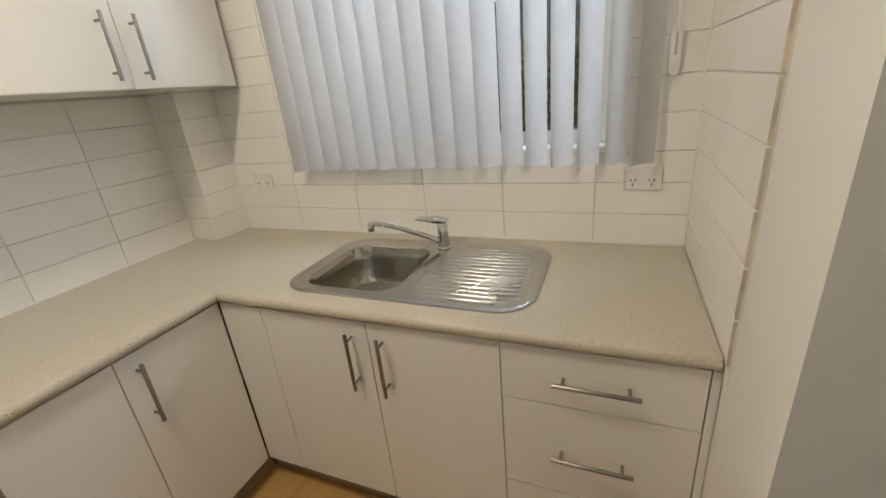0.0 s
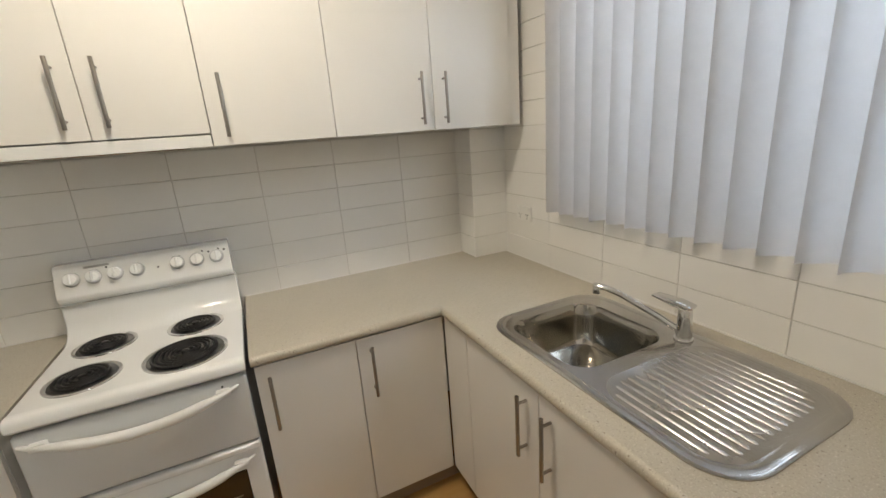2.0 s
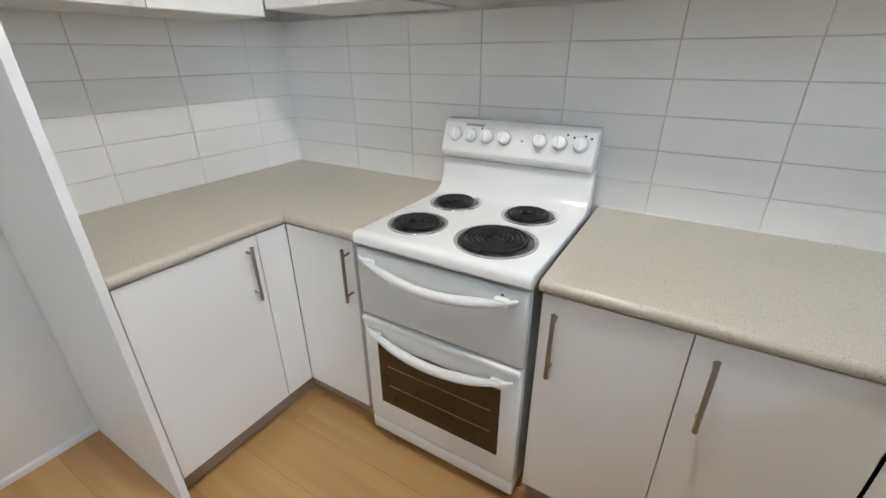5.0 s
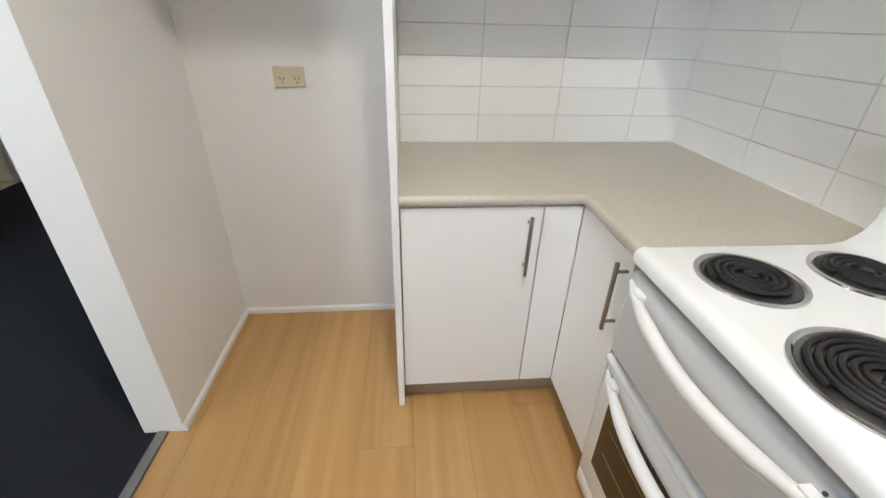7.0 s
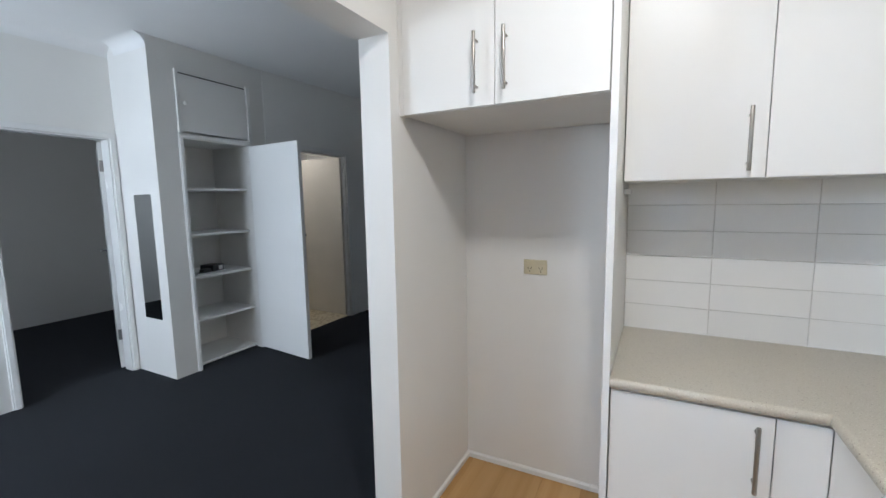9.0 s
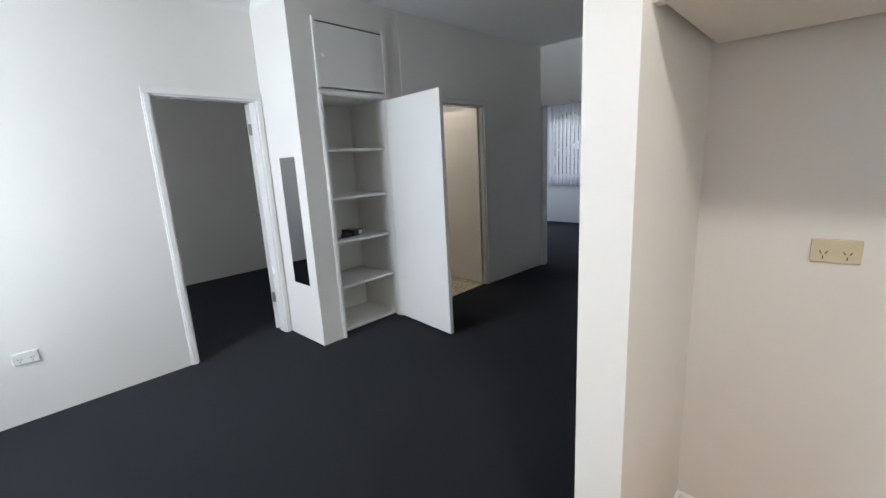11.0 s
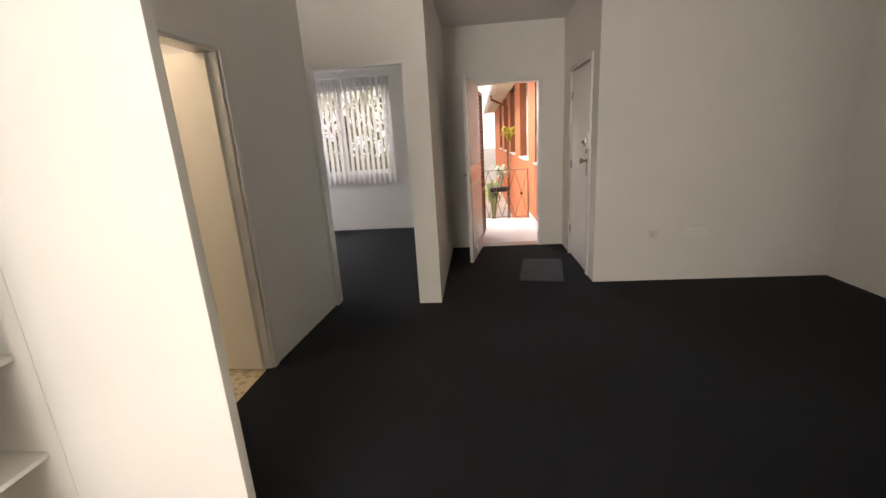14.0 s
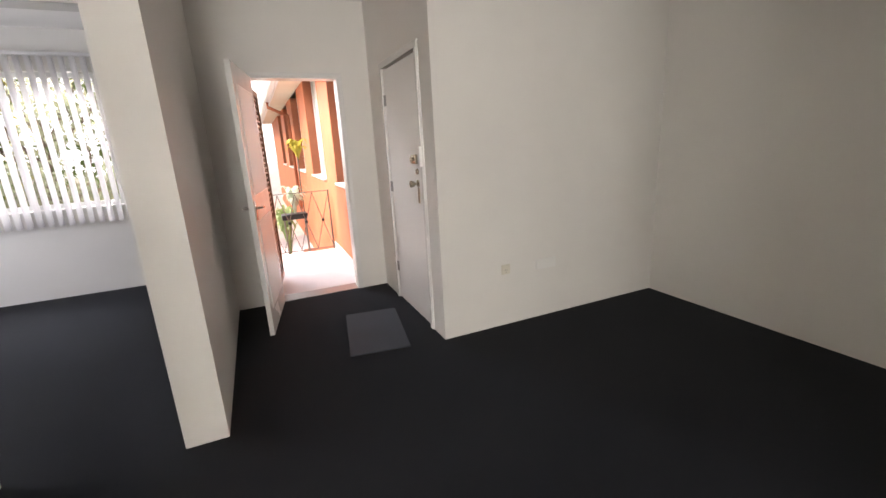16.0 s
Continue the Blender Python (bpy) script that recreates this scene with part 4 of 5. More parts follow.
for k, (y0, y1, f) in enumerate(((-1.812, -1.735, 0.93), (-1.868, -1.835, 0.80), (-1.80, -1.772, 0.80), (-1.535, -1.505, 0.82))):
    p, up = on_panel(0, f), Vector((-0.040, 0, 0.107)).normalized() * (0.004 if k == 0 else 0.0015)
    bm = bmesh.new()
    o = slope * 0.0012
    vs = [bm.verts.new(Vector((p.x, y, p.z)) + s * up + o) for y, s in ((y0, -1), (y1, -1), (y1, 1), (y0, 1))]
    bm.faces.new(vs)
    bmesh.ops.solidify(bm, geom=bm.faces[:], thickness=0.0008)
    part("panel_print", bm, GREYPLASTIC, ck, "small dark print bar")
for cx, cyy, r, turns in ((0.253, -1.772, 0.083, 4), (0.253, -1.490, 0.083, 4), (0.500, -1.772, 0.086, 4), (0.500, -1.500, 0.112, 6)):
    bm = loft([[(cx + q * math.cos(a), cyy + q * math.sin(a), z) for a in [math.tau * k / 48 for k in range(48)]]
               for q, z in ((r + 0.012, CZ - 0.001), (r + 0.011, CZ + 0.0035), (r + 0.004, CZ + 0.004), (r - 0.002, CZ - 0.0005), (r * 0.6, CZ - 0.0003))], cap_last=False)
    ring = part("trim_ring", bm, CHROME, ck, "chrome ring round the element", smooth=True)
    part("drip_bowl", cyl((cx, cyy, CZ - 0.002), (cx, cyy, CZ + 0.0022), r - 0.001, seg=40), DRIP, ck)
    inner_r, pitch = 0.020, (r - 0.012 - 0.020) / turns
    pts = []
    steps = turns * 26
    for k in range(steps + 1):
        a = k / 26 * math.tau
        q = inner_r + pitch * k / 26
        pts.append((cx + q * math.cos(a), cyy + q * math.sin(a), CZ + 0.0072))
    bm = tube(pts, min(0.0072, pitch * 0.37), 8)
    cyl((cx, cyy, CZ), (cx, cyy, CZ + 0.0125), 0.013, seg=18, bm=bm, bevel=0.002)
    part("coil", bm, BLACKCOIL, ck, "black spiral heating element", smooth=True)


def arched_handle(z, y0, y1):
    """A long white handle, bowed downwards and outwards, with flattened ends."""
    bm = bmesh.new()
    rings = []
    for k in range(21):
        f = k / 20
        y, s = y0 + (y1 - y0) * f, math.sin(math.pi * f)
        thick, high = 0.006 + 0.010 * min(1, 4 * f, 4 * (1 - f)), 0.005 + 0.011 * min(1, 5 * f, 5 * (1 - f))
        cx, cz = CF + 0.012 + 0.030 * s ** 0.6, z - 0.040 * s
        rings.append([bm.verts.new((cx + thick * math.cos(a), y, cz + high * math.sin(a))) for a in [math.tau * q / 10 for q in range(10)]])
    for a, c in zip(rings, rings[1:]):
        for q in range(10):
            bm.faces.new((a[q], a[(q + 1) % 10], c[(q + 1) % 10], c[q]))
    bm.faces.new(rings[0])
    bm.faces.new(rings[-1][::-1])
    for y in (y0 + 0.045, y1 - 0.045):
        box(CF - 0.002, CF + 0.030, y - 0.02, y + 0.02, z - 0.020, z + 0.002, 0.004, bm=bm)
    return bm


# dark strip laid over the body to paint the vent gap's shade
part("vent_gap", box(CF - 0.021, CF - 0.0165, CY0 + 0.008, CY1 - 0.008, CZ - 0.054, CZ - 0.0405), DARK, ck, "dark strip painting the shade in the vent gap under the hob")
grill = part("grill_door", box(CF - 0.02, CF + 0.012, CY0 + 0.004, CY1 - 0.004, 0.575, CZ - 0.052, 0.009, 3), GREYENAMEL, ck, "pale grey enamel grill door", smooth=True)
part("door_handle", arched_handle(CZ - 0.080, CY0 + 0.014, CY1 - 0.030), PLASTIC, grill, "bowed white plastic handle", smooth=True)
part("indicator", cyl((CF + 0.011, -1.405, 0.795), (CF + 0.014, -1.405, 0.795), 0.0035, seg=10), PRINT, grill)
oven = part("oven_door", box(CF - 0.02, CF + 0.010, CY0 + 0.004, CY1 - 0.004, 0.115, 0.567, 0.009, 3), ENAMEL, ck, "white enamel oven door", smooth=True)
part("top_edge", box(CF - 0.01, CF + 0.020, CY0 + 0.006, CY1 - 0.006, 0.545, 0.568, 0.007, 3), ENAMEL, oven, smooth=True)
part("window", box(CF + 0.008, CF + 0.0145, CY0 + 0.062, CY1 - 0.062, 0.210, 0.478, 0.004), OVENGLASS, oven, "dark brown oven glass")
for z in (0.30, 0.385):
    part("oven_rack", box(CF + 0.0143, CF + 0.0150, CY0 + 0.10, CY1 - 0.09, z, z + 0.0025), KICK, oven, "faint rack line behind the glass")
part("door_handle", arched_handle(0.520, CY0 + 0.022, CY1 - 0.028), PLASTIC, oven, "bowed white plastic handle", smooth=True)
part("drawer", box(CF - 0.02, CF + 0.008, CY0 + 0.004, CY1 - 0.004, 0.052, 0.110, 0.006, 2), ENAMEL, ck, smooth=True)
for y in (CY0 + 0.05, CY1 - 0.05):
    for x in (0.12, CF - 0.05):
        part("foot", cyl((x, y, 0.0), (x, y, 0.052), 0.018, seg=12), BLACKPLASTIC, ck, "short black foot")


# ---- power points and small fittings ----
def power_point(face, out, axis, u, z, mat, label, w=0.116, h=0.073, sockets=2):
    """A wall plate with sockets and switches. (u, z): its middle."""
    ax = Vector((0, 1, 0)) if axis == "x" else Vector((1, 0, 0))
    o = Vector((out, 0, 0)) if axis == "x" else Vector((0, out, 0))
    at = (o * 0 + ax * u + Vector((0, 0, z)) + (Vector((face, 0, 0)) if axis == "x" else Vector((0, face, 0))))
    t = thing("power_point", at, label, "power point")

    def chunk(du, dz, ww, hh, d0, d1, bev=0.001, tilt=0.0):
        b = box(-ww / 2, ww / 2, d0, d1, -hh / 2, hh / 2, bev)
        for v in b.verts:
            x, y, zz = v.co
            x, zz = x * math.cos(tilt) - zz * math.sin(tilt), x * math.sin(tilt) + zz * math.cos(tilt)
            v.co = at + ax * (du + x) + o * y + Vector((0, 0, dz + zz))
        return b

    part("plate", chunk(0, 0, w, h, -0.001, 0.009, 0.003), mat, t)
    for k in range(sockets):
        du = (k - (sockets - 1) / 2) * 0.055
        if sockets:
            part("switch", chunk(du + (0.012 if k else -0.012), h * 0.30, 0.012, 0.010, 0.008, 0.0125), mat, t)
            bm = chunk(du - 0.007, -0.005, 0.0029, 0.010, 0.0085, 0.0095, 0, 0.5)
            join(bm, chunk(du + 0.007, -0.005, 0.0029, 0.010, 0.0085, 0.0095, 0, -0.5))
            join(bm, chunk(du, -0.020, 0.0029, 0.010, 0.0085, 0.0095, 0))
            part("socket_slots", bm, PRINT, t)
    return t


power_point(-0.001, -1, "y", 0.320, 1.085, PLASTIC, "white double power point on the tiled wall")
power_point(-0.001, -1, "y", 1.941, 1.084, PLASTIC, "white double power point on the tiled wall by the blind")
power_point(-2.88, 1, "y", 1.589, 1.095, IVORY, "aged ivory double power point in the fridge space")
power_point(-6.38, 1, "y", 1.425, 0.455, PALECREAM, "small ivory wall socket above the carpet", 0.075, 0.075, 1)
power_point(-6.38, 1, "y", 1.050, 0.447, PLASTIC, "wide white blank wall plate above the carpet", 0.19, 0.085, 0)
power_point(5.05, -1, "x", -1.12, 0.40, PLASTIC, "white double power point above the carpet")
cleat = thing("blind_cord_holder", (2.000, -0.002, 1.44), "white plastic blind cord holder on the tiles", "cord holder")
bm = prism([(1.984 + 0.0155 + 0.0155 * math.cos(a), (1.405 if math.sin(a) < 0 else 1.505) + 0.0155 * math.sin(a)) for a in [math.tau * k / 20 for k in range(20)]], "y", -0.020, -0.001, bevel=0.003)
part("holder", bm, PLASTIC, cleat, smooth=True)
part("slot", box(1.9965, 2.0025, -0.0215, -0.0195, 1.445, 1.505), GREYPLASTIC, cleat)
bm = tube([(1.994, -0.024, 1.50), (1.99, -0.045, 1.8), (1.985, -0.06, 2.2)], 0.0016, 6)
tube([(2.006, -0.024, 1.50), (2.002, -0.045, 1.8), (1.997, -0.06, 2.2)], 0.0016, 6, bm)
part("cord", bm, PLASTIC, cleat)
fitting = thing("ceiling_light", (1.0, -1.31, 2.69), "round opal kitchen ceiling light", "ceiling light")
part("base", cyl((1.0, -1.31, 2.689), (1.0, -1.31, 2.665), 0.15, seg=40, bevel=0.004), PLASTIC, fitting, smooth=True)
# fitting for the assumed bathroom lamp, out of view
fitting = thing("ceiling_light", (5.25, -4.45, 2.69), "small round ceiling light assumed in the bathroom, out of view", "ceiling light")
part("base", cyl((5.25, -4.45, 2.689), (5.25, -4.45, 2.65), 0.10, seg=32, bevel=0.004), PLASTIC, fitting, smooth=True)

# ---- living room ----
cup = thing("linen_cupboard", (4.8, -3.3, 0.0), "white built-in linen cupboard with five open shelves", "cupboard")
for z in (0.030, 0.415, 0.800, 1.168, 1.560):
    part("shelf", box(4.585, 5.058, -3.613, -2.862, z - 0.020, z, 0.002), DOORPAINT, cup)
part("lining", box(4.572, 5.056, -2.8615, -2.852, 0.0, 2.6), DOORPAINT, cup)
part("top_board", box(4.572, 5.058, -3.613, -2.862, 1.962, 1.990, 0.001), DOORPAINT, cup)
hatch = part("overhead_door", box(4.500, 4.519, -3.597, -2.988, 2.012, 2.462, 0.002), DOORPAINT, cup, "white overhead cupboard door")
bm = cyl((4.500, -3.02, 2.235), (4.482, -3.02, 2.235), 0.007, seg=12)
cyl((4.486, -3.02, 2.235), (4.472, -3.02, 2.235), 0.015, seg=18, bm=bm, bevel=0.003)
part("knob", bm, PLASTIC, hatch, "small round white knob", smooth=True)
for y0, y1, z0, z1 in ((-2.984, -2.958, 2.0, 2.49), (-3.640, -3.602, 2.0, 2.49)):
    part("frame_strip", box(4.494, 4.511, y0, y1, z0, z1, 0.002), GLOSS, cup)
# dark strip that paints the shade in the slit above the overhead door
part("gap", box(4.512, 4.520, -3.60, -2.985, 2.464, 2.474), DARK, cup)
mir = thing("wall_mirror", (4.742, -2.77, 0.487), "narrow frameless mirror fixed to the wall", "mirror")
part("glass", box(4.622, 4.864, -2.7695, -2.765, 0.487, 1.508, 0.001), MIRROR, mir)
modem = thing("modem_box", (4.80, -3.30, 0.800), "black router box with its cables on the cupboard shelf", "router")
m4 = Matrix.Translation((4.79, -3.335, 0)) @ Matrix.Rotation(radians(12), 4, "Z")
bm = box(-0.075, 0.075, -0.065, 0.065, 0.802, 0.857, 0.004)
bm.transform(m4)
part("case", bm, BLACKPLASTIC, modem)
bm = box(-0.077, -0.0745, -0.045, 0.0, 0.811, 0.847)
bm.transform(m4)
part("label", bm, PLASTIC, modem, "white paper label")
bm = box(4.70, 4.77, -3.27, -3.19, 0.801, 0.833, 0.010)
part("power_adapter", bm, BLACKPLASTIC, modem, "black power adapter")
part("cable", tube([(4.73, -3.20, 0.807), (4.70, -3.13, 0.804), (4.66, -3.10, 0.804), (4.64, -3.06, 0.804), (4.66, -3.02, 0.804), (4.72, -3.03, 0.804), (4.76, -3.12, 0.804), (4.75, -3.19, 0.805)], 0.0028, 6), BLACKPLASTIC, modem)
part("cable", tube([(4.70, -3.24, 0.805), (4.65, -3.28, 0.804), (4.645, -3.36, 0.804), (4.67, -3.43, 0.804), (4.72, -3.45, 0.804), (4.75, -3.42, 0.805)], 0.0030, 6), GREYPLASTIC, modem)
part("cable", tube([(4.83, -3.42, 0.806), (4.80, -3.47, 0.812), (4.82, -3.53, 0.835), (4.88, -3.57, 0.850), (4.94, -3.56, 0.842), (4.96, -3.50, 0.816), (4.91, -3.45, 0.805)], 0.0022, 6), PLASTIC, modem,
     "loop of thin white cable")
bm = box(-0.215, 0.215, -0.38, 0.38, 0.001, 0.012, 0.003)
bm.transform(Matrix.Translation((2.373, -6.81, 0)) @ Matrix.Rotation(radians(-9), 4, "Z"))
lone("door_mat", bm, MATFIBRE, "dark grey rubber door mat on the carpet", "door mat")

# ---- outside the front door ----
lone("pavement_walkway", box(1.55, 3.384, -10.08, -8.052, -1.2, -0.05), CONCRETE, "pale concrete walkway outside the front door", "walkway", kind="structure")
lone("pavement_path", box(-60, 3.9, -90, -10.09, -1.3, -0.75), CONCRETE, "pale concrete path below the landing", "walkway", kind="structure")
lone("trim_door_step", box(2.245, 3.025, -8.075, -7.89, -0.04, 0.006, 0.004), THRESHOLD, "metal door threshold", "trim", kind="structure")
house = thing("neighbour_units", (2.0, -14, -1.2), "orange painted brick wall of the neighbouring units", "building", kind="structure")
OW = 2.10
WD = 0.17
holes = [(-9.38, -8.25, 0.95, 2.56), (-11.75, -10.25, 0.95, 2.56), (-14.3, -12.9, 0.95, 2.56), (-16.9, -15.5, 0.95, 2.56), (-19.5, -18.1, 0.95, 2.56)]
us, zs = sorted({-24, -8.052, *[u for h in holes for u in h[:2]]}), [-1.2, 0.95, 2.56, 2.62]
part("wall", cells(us, zs, lambda u, z: not any(h[0] < u < h[1] and h[2] < z < h[3] for h in holes), "x", OW - 0.3, OW), TERRACOTTA, house)
for h in holes:
    # board over the far reveal, darker than the wall to paint its shade
    part("reveal", box(OW - 0.28, OW - 0.002, h[0] - 0.001, h[0] + 0.012, h[2], h[3]), REDBROWN, house, "window reveal with its shade painted dark red-brown")
    win = part("window", box(OW - WD - 0.03, OW - WD, h[0] + 0.012, h[1], h[2], h[3]), ALU, house, "pale curtained window")
    for e in ((h[0] + 0.013, h[0] + 0.07, h[2], h[3]), (h[1] - 0.06, h[1], h[2], h[3]), ((h[0] + h[1]) / 2 - 0.03, (h[0] + h[1]) / 2 + 0.03, h[2], h[3])):
        part("frame", box(OW - WD, OW - WD + 0.03, *e, 0.004), ALU, win)
    part("sill", box(OW - WD, OW + 0.035, h[0] + 0.013, h[1], h[2], h[2] + 0.03, 0.004), ALU, win)
part("skirting", box(OW, OW + 0.02, -10.08, -8.06, -0.05, 0.05, 0.003), CONCRETE, house)
part("soffit", box(OW - 0.2, 2.50, -24, -8.06, 2.56, 2.60), SOFFIT, house)
part("fascia", box(2.50, 2.53, -24, -8.06, 2.50, 2.66, 0.003), ALU, house)
part("gutter", prism([(2.53, 2.52), (2.56, 2.505), (2.61, 2.505), (2.64, 2.53), (2.645, 2.62), (2.53, 2.62)], "y", -24, -8.06), ALU, house)
part("downpipe", tube([(2.58, -14.6, 2.51), (2.58, -14.6, 2.40), (2.30, -14.6, 2.26), (2.17, -14.6, 2.22), (2.15, -14.6, 0.0)], 0.035, 10), REDBROWN, house, smooth=True)
part("roof", prism([(2.56, 2.66), (1.0, 3.3), (1.0, 3.22), (2.5, 2.62)], "y", -24, -8.06), REDBROWN, house)

screen = thing("security_screen_door", (3.03, -8.06, 0.0), "bronze mesh security screen door standing open outside", "screen door", kind="structure")
screen.rotation_euler = (0, 0, radians(-97))
BASE[screen] = Vector((0, 0, 0))
for e in ((0.0, 0.78, 0.02, 0.07), (0.0, 0.78, 1.97, 2.02), (0.0, 0.05, 0.07, 1.97), (0.73, 0.78, 0.07, 1.97), (0.05, 0.73, 0.66, 0.71)):
    part("frame", box(e[0], e[1], -0.015, 0.015, e[2], e[3], 0.003), BRONZE, screen)
bm = bmesh.new()
for k in range(36):
    z = 0.09 + k * 0.0525
    if not 0.63 < z < 0.74:
        box(0.05, 0.73, -0.003, 0.003, z, z + 0.018, bm=bm)
for k in range(13):
    x = 0.08 + k * 0.052
    box(x, x + 0.010, -0.0025, 0.0035, 0.07, 1.97, bm=bm)
part("mesh", bm, BRONZE, screen, "woven bronze grille")

# expanding lattice gate across the walkway
gate = thing("lattice_gate", (2.5, -10.0, -0.05), "thin expanding metal lattice gate across the walkway", "gate")
G0, G1, GY = 2.14, 3.30, -10.03
n_x = 5
wd = (G1 - G0) / n_x
for i in range(n_x):
    a, c = G0 + i * wd, G0 + (i + 1) * wd
    part("rod", tube([(a, GY, 0.0), (c, GY, 0.82)], 0.006, 6), WIRE, gate)
    part("rod", tube([(a, GY + 0.012, 0.82), (c, GY + 0.012, 0.0)], 0.006, 6), WIRE, gate)
    part("rod_joint", cyl(((a + c) / 2, GY - 0.015, 0.41), ((a + c) / 2, GY + 0.03, 0.41), 0.022, seg=10), BLACKPLASTIC, gate)
part("rail", tube([(G0, GY, 0.83), (G1, GY, 0.83)], 0.007, 6), WIRE, gate)
part("rail", tube([(G0, GY, -0.01), (G1, GY, -0.01)], 0.007, 6), WIRE, gate)
for x in (G0, G1):
    part("post", tube([(x, GY, -0.05), (x, GY, 0.84)], 0.010, 8), WIRE, gate)


def blades(bm, at, count, length, spread, rise, width):
    """Long arching leaves from one point."""
    for k in range(count):
        a = random.uniform(0, math.tau)
        ln, sp = length * random.uniform(0.6, 1.0), spread * random.uniform(0.4, 1.0)
        last = None
        side = Vector((-math.sin(a), math.cos(a), 0))
        for q in range(7):
            f = q / 6
            p = Vector(at) + Vector((math.cos(a) * sp * f, math.sin(a) * sp * f, ln * (rise * f - 0.75 * f * f * rise)))
            w = width * math.sin(math.pi * min(0.98, f * 0.9 + 0.08))
            pair = (bm.verts.new(p - side * w), bm.verts.new(p + side * w))
            if last:
                bm.faces.new((last[0], last[1], pair[1], pair[0]))
            last = pair
    return bm


plant = thing("potted_plant", (2.72, -10.9, -0.75), "green leafy plant in a pot beside the gate", "plant")
part("pot", cyl((2.72, -10.9, -0.75), (2.72, -10.9, -0.30), 0.12, 0.17, seg=20), REDBROWN, plant)
part("leaves", blades(bmesh.new(), (2.72, -10.9, -0.30), 40, 1.0, 0.30, 2.6, 0.026), FRESHLEAF, plant)
plant = thing("potted_plant", (2.36, -11.5, -0.75), "tall yellow-green plant against the orange wall", "plant")
part("pot", cyl((2.36, -11.5, -0.75), (2.36, -11.5, -0.35), 0.09, 0.12, seg=18), REDBROWN, plant)
part("stem", tube([(2.36, -11.5, -0.4), (2.37, -11.48, 0.9), (2.35, -11.5, 1.5)], 0.012, 8), BARK, plant)
part("leaves", blades(bmesh.new(), (2.35, -11.5, 1.25), 26, 0.5, 0.22, 2.2, 0.035), YELLOWLEAF, plant)
trough = thing("planter_trough", (2.62, -10.35, -0.75), "pale leafy plant in a dark trough on thin legs", "planter")
part("box", box(2.44, 2.80, -10.45, -10.25, 0.42, 0.50, 0.01), BLACKPLASTIC, trough)
for x in (2.47, 2.77):
    for y in (-10.42, -10.28):
        part("leg", cyl((x, y, -0.75), (x, y, 0.425), 0.008, seg=8), WIRE, trough)
part("leaves", blades(bmesh.new(), (2.60, -10.35, 0.47), 34, 0.62, 0.26, 2.2, 0.030), PALELEAF, trough, "pale striped leaves")
lone("laundry_bag", prism([(2.92, -0.75), (2.90, 0.10), (2.98, 0.42), (3.12, 0.40), (3.18, 0.10), (3.16, -0.75)], "y", -11.4, -11.1, bevel=0.03), BLUECLOTH,
     "lilac cloth bag standing on the walkway", "bag", smooth=True)

# ---- gardens ----
lone("pavement_yard", box(3.92, 120, -90, -9.7, -1.3, -1.12), YARD, "pale sunlit paving of the yard", "paving", kind="structure")
lone("ground", box(-400, 400, -400, 400, -1.6, -1.2), GRASS, "grassy ground round the building", "ground", kind="structure")


def foliage(name, centre, size, count, leaf, mat, label, trunk=None, flat=1.0):
    t = thing(name, (centre[0], centre[1], -1.2), label, "tree" if trunk else "hedge")
    bm = bmesh.new()
    clumps = [(Vector([random.uniform(-0.5, 0.5) * s for s in size]) + Vector(centre), random.uniform(0.14, 0.32) * min(size[0], size[2])) for _ in range(26)]
    for _ in range(count):
        c, r = random.choice(clumps)
        d = Vector([random.gauss(0, 1) for _ in range(3)]).normalized() * r * random.uniform(0.4, 1.0)
        d.y *= flat
        p = c + d
        q = Euler([random.uniform(0, math.tau) for _ in range(3)]).to_matrix()
        s = leaf * random.uniform(0.6, 1.3)
        vs = [bm.verts.new(p + q @ Vector(v) * s) for v in ((-1, 0, 0), (-0.2, -0.42, 0.08), (1, 0, 0), (-0.2, 0.42, 0.08))]
        bm.faces.new(vs)
    part("crown" if trunk else "leaves", bm, mat, t, kind="stuff")
    if trunk:
        x, y, _ = centre
        bm = tube([(x, y, -1.25), (x + 0.05, y, centre[2] * 0.4), (x - 0.05, y + 0.05, centre[2])], [0.13, 0.10, 0.05], 10)
        for k in range(6):
            a = k * 1.05
            tube([(x, y, centre[2] * (0.5 + 0.06 * k)), (x + math.cos(a) * size[0] * 0.25, y + math.sin(a) * size[1] * 0.25, centre[2] + 0.2 * k),
                  (x + math.cos(a) * size[0] * 0.42, y + math.sin(a) * size[1] * 0.42, centre[2] + 0.3 + 0.2 * k)], [0.05, 0.03, 0.012], 7, bm)
        part("trunk", bm, BARK, t, smooth=True)
    return t


foliage("hedge", (1.4, 2.6, 1.3), (4.0, 0.9, 2.6), 2800, 0.05, SHRUBLEAF, "sunlit green hedge outside the kitchen window")
shrub = foliage("shrub", (5.4, -9.86, 1.55), (2.3, 0.14, 1.6), 3600, 0.042, SHRUBLEAF, "pale leafy shrub close outside the bedroom window", flat=0.2)
for k in range(7):
    x = 4.5 + k * 0.3
    part("stem", tube([(x, -9.86, -1.2), (x + 0.06, -9.85, 0.6), (x - 0.05, -9.88, 1.5), (x + 0.12, -9.86, 2.3)], [0.014, 0.012, 0.009, 0.004], 6), BARK, shrub)
lone("backdrop_sky", box(-30, 130, -91, -90.5, -1.2, 60), SKYGLOW, "pale hazy sky beyond the gardens", "sky", kind="structure")
foliage("tree", (6.6, -14.2, 2.2), (5.0, 2.4, 3.2), 3000, 0.08, LEAF, "leafy tree outside the bedroom window", trunk=True)
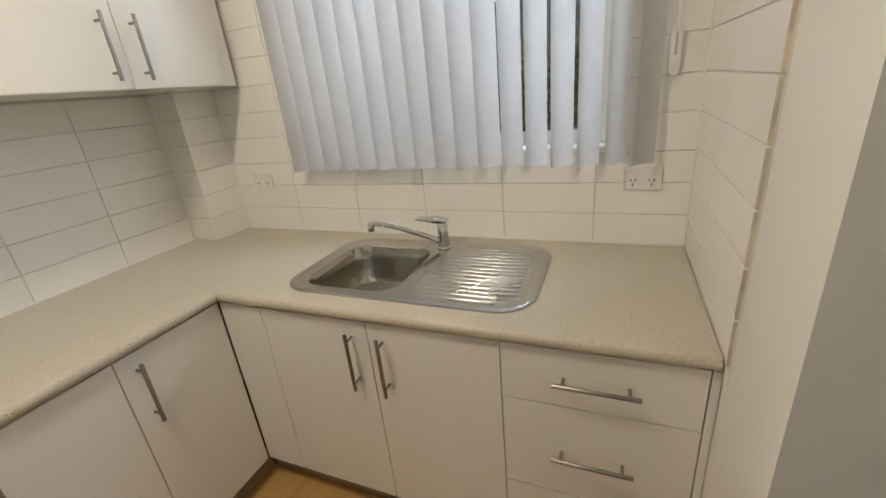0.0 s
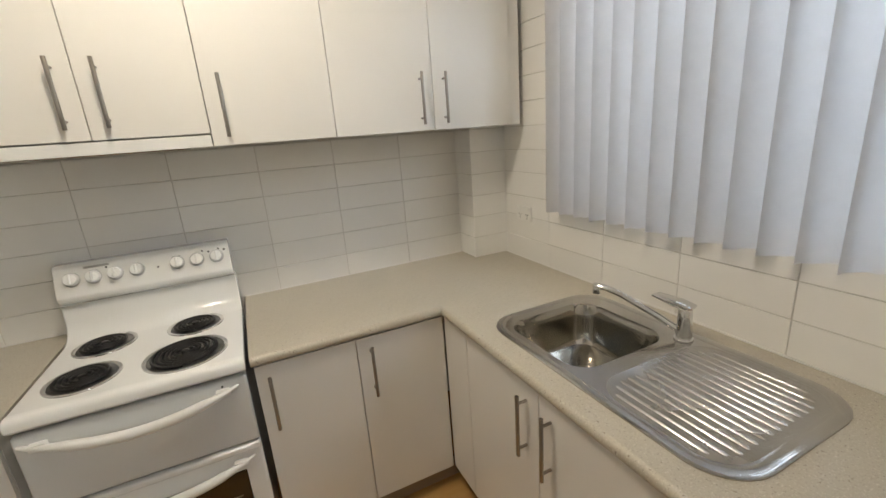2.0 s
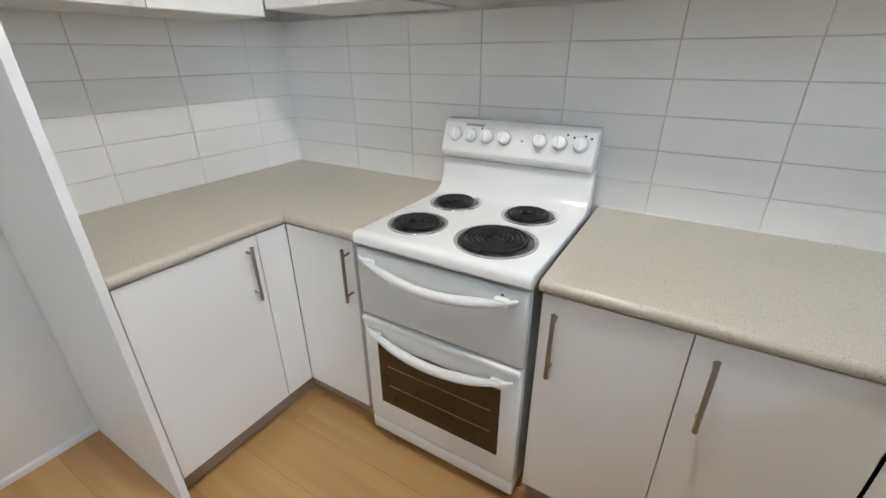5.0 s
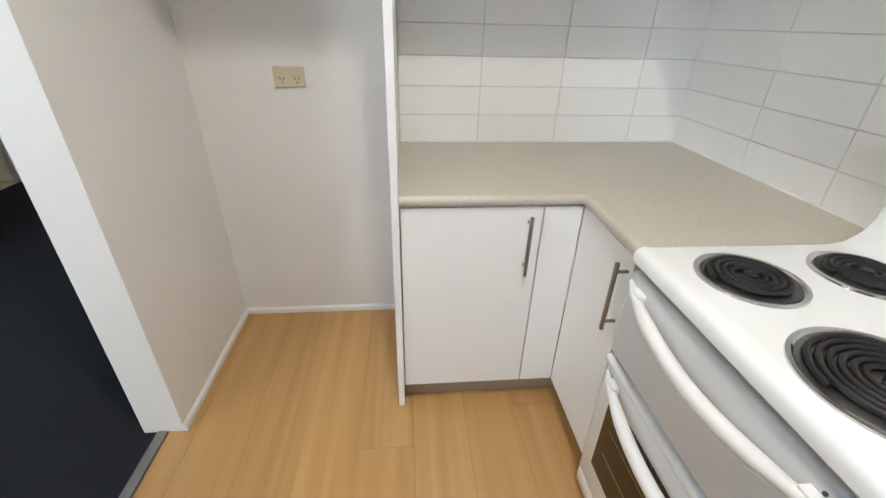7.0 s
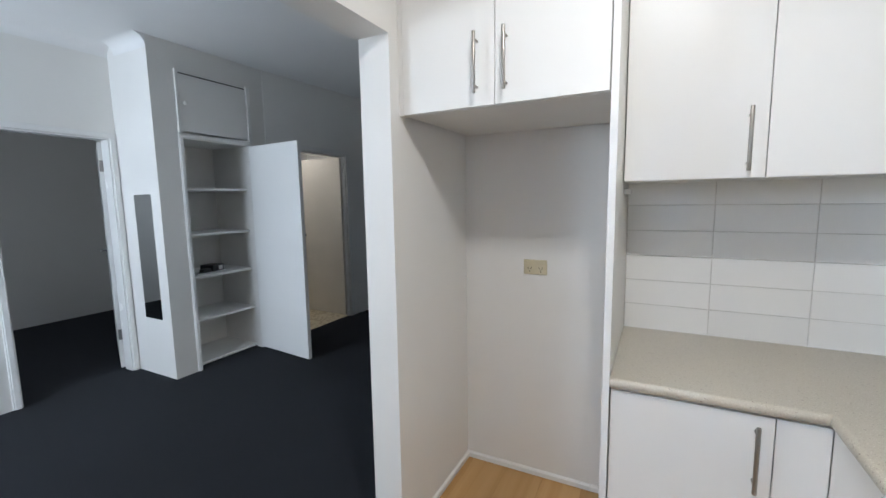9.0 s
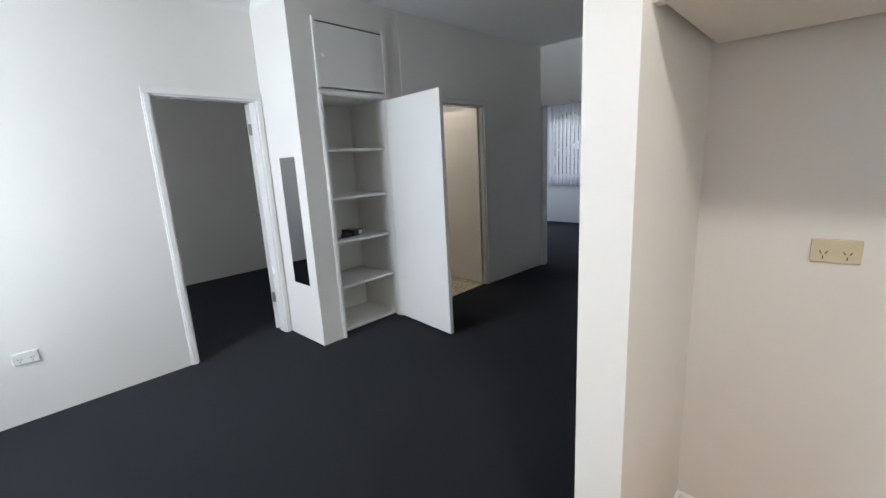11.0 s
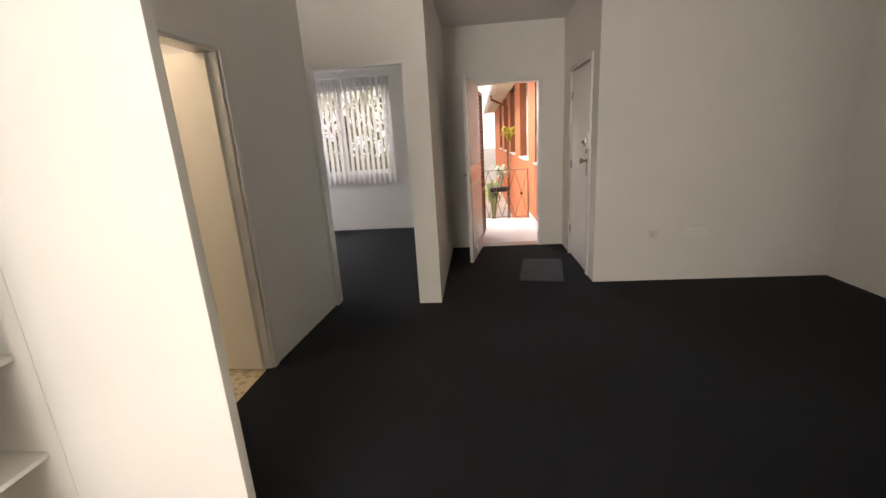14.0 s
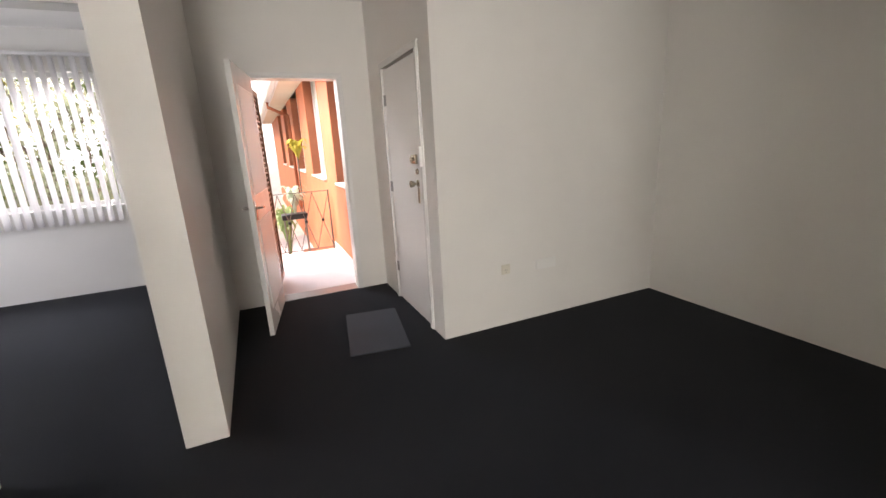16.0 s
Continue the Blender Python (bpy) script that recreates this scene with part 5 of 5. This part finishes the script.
foliage("tree", (9.5, -16.5, 2.2), (4.0, 2.0, 3.0), 2200, 0.07, YELLOWLEAF, "yellow-green tree in the far garden", trunk=True)
fence = thing("timber_fence", (7, -17.5, -1.2), "weathered timber paling fence in the garden", "fence")
for k in range(44):
    x = 3.6 + k * 0.2
    part("slat", box(x, x + 0.18, -17.52, -17.49, -1.2, 0.75 + random.uniform(-0.015, 0.015), 0.003), FENCE, fence)
part("rail", box(3.6, 12.4, -17.56, -17.52, 0.2, 0.28, 0.003), FENCE, fence)
part("rail", box(3.6, 12.4, -17.56, -17.52, 0.8, 0.88, 0.003), FENCE, fence)

# ---- tiles and planks, piece by piece ----
PIECES = {}


def piece(name, dims, at, mat, parent, bevel=0.0012):
    key = (name, tuple(round(d, 3) for d in dims))
    if key not in PIECES:
        bm = box(-dims[0] / 2, dims[0] / 2, -dims[1] / 2, dims[1] / 2, -dims[2] / 2, dims[2] / 2, bevel, 1)
        me = bpy.data.meshes.new(name)
        bm.to_mesh(me)
        bm.free()
        me.materials.append(mat)
        PIECES[key] = me
    ob = new(name, PIECES[key])
    ob.parent = parent
    ob.location = Vector(at) - BASE[parent]
    return ob


def tiled(wall_name, axis, face, out, joints, rows, keep=lambda u, z: True):
    """Tiles between the joints (along the wall) and rows (heights); face: the plane of the glaze."""
    w = bpy.data.objects[wall_name]
    gap = 0.0026
    for u0, u1 in zip(joints, joints[1:]):
        for z0, z1 in zip(rows, rows[1:]):
            if not keep((u0 + u1) / 2, (z0 + z1) / 2):
                continue
            du, dz = abs(u1 - u0) - gap, z1 - z0 - gap
            c = face - out * 0.003 + random.uniform(-0.0003, 0.0003)
            um, zm = (u0 + u1) / 2, (z0 + z1) / 2
            if axis == "x":
                piece("tile", (0.006, du, dz), (c, um, zm), TILE, w)
            else:
                piece("tile", (du, 0.006, dz), (um, c, zm), TILE, w)
    return w


ROWS = [BZ + 0.1085 * k for k in range(0, 14)]
LOW = ROWS[:7]
ROWS[-1] = 2.25


def grout_bed(wall_name, axis, face, out, us, zs, keep=lambda u, z: True):
    f0, f1 = sorted((face - out * 0.008, face - out * 0.0035))
    part("grout", cells(us, zs, keep, axis, f0, f1), GROUT, bpy.data.objects[wall_name])


YJ = [-0.192] + [-0.514 - 0.3245 * k for k in range(8)]
YJ[-1] = -2.872
tiled("wall_west_kitchen", "x", 0.0, 1, YJ, LOW)
grout_bed("wall_west_kitchen", "x", 0.0, 1, [-2.876, -0.192], [0.80, 1.52])
XA = [0.155, 0.499, 0.823, 1.147, 1.471, 1.795, 2.086]
ROWA = ROWS[:3] + [1.169]
tiled("wall_north", "y", 0.0, -1, XA, ROWA)
tiled("wall_north", "y", 0.0, -1, [0.155, 0.499, 0.620], [1.1705] + ROWS[4:])
tiled("wall_north", "y", 0.0, -1, [1.825, 2.086], [1.1705] + ROWS[4:])
grout_bed("wall_north", "y", 0.0, -1, [0.149, 0.62, 1.825, 2.09], [0.80, 1.169, 2.25], lambda u, z: z < 1.169 or not 0.62 < u < 1.825)
tiled("wall_pipe_boxing", "x", 0.155, 1, [-0.200, -0.001], ROWS)
tiled("wall_pipe_boxing", "y", -0.200, -1, [0.002, 0.154], ROWS)
grout_bed("wall_pipe_boxing", "x", 0.155, 1, [-0.196, -0.001], [0.80, 2.25])
grout_bed("wall_pipe_boxing", "y", -0.200, -1, [0.0, 0.151], [0.80, 2.25])
tiled("wall_kitchen_tiled_nib", "x", 2.085, -1, [-0.660, -0.001], ROWS)
grout_bed("wall_kitchen_tiled_nib", "x", 2.085, -1, [-0.664, -0.001], [0.80, 2.25])
tiled("wall_kitchen_south", "y", -2.872, 1, [0.001, 0.21, 0.535, 0.86, 1.181], LOW)
grout_bed("wall_kitchen_south", "y", -2.872, 1, [0.0, 1.1815], [0.80, 1.52])
bm = bmesh.new()
for z0, z1 in zip(ROWS, ROWS[1:]):
    box(2.0815, 2.0925, -0.6635, -0.6602, z0 + 0.002, z1 - 0.002, 0.002, bm=bm)
lone("trim_tile_edge", bm, TRIM, "discoloured brown edge strip where the tiles end", "trim", kind="structure")

for cx, cyy in ((2.0845, -0.0005), (0.1555, -0.0005), (0.0005, -0.2005), (0.0005, -2.8715)):
    lone("sealant_bead", box(cx - 0.003, cx + 0.003, cyy - 0.003, cyy + 0.003, BZ + 0.006, 2.245, 0.0012), PLASTIC, "white sealant bead in the tiled corner", "trim", kind="structure")

PW = 0.192
k = 0
x = 0.0
while x < 2.012:
    x1 = min(x + PW, 2.012)
    y = -2.878 - random.uniform(0.0, 0.9)
    while y < 0.0:
        y1 = y + 1.28
        a, c = max(y, -2.878), min(y1, -0.02)
        if c - a > 0.02:
            piece("plank", (x1 - x - 0.0006, c - a - 0.0006, 0.010), ((x + x1) / 2, (a + c) / 2, -0.0055), PLANK, kitchen_floor, 0.0005)
        y = y1
    x = x1
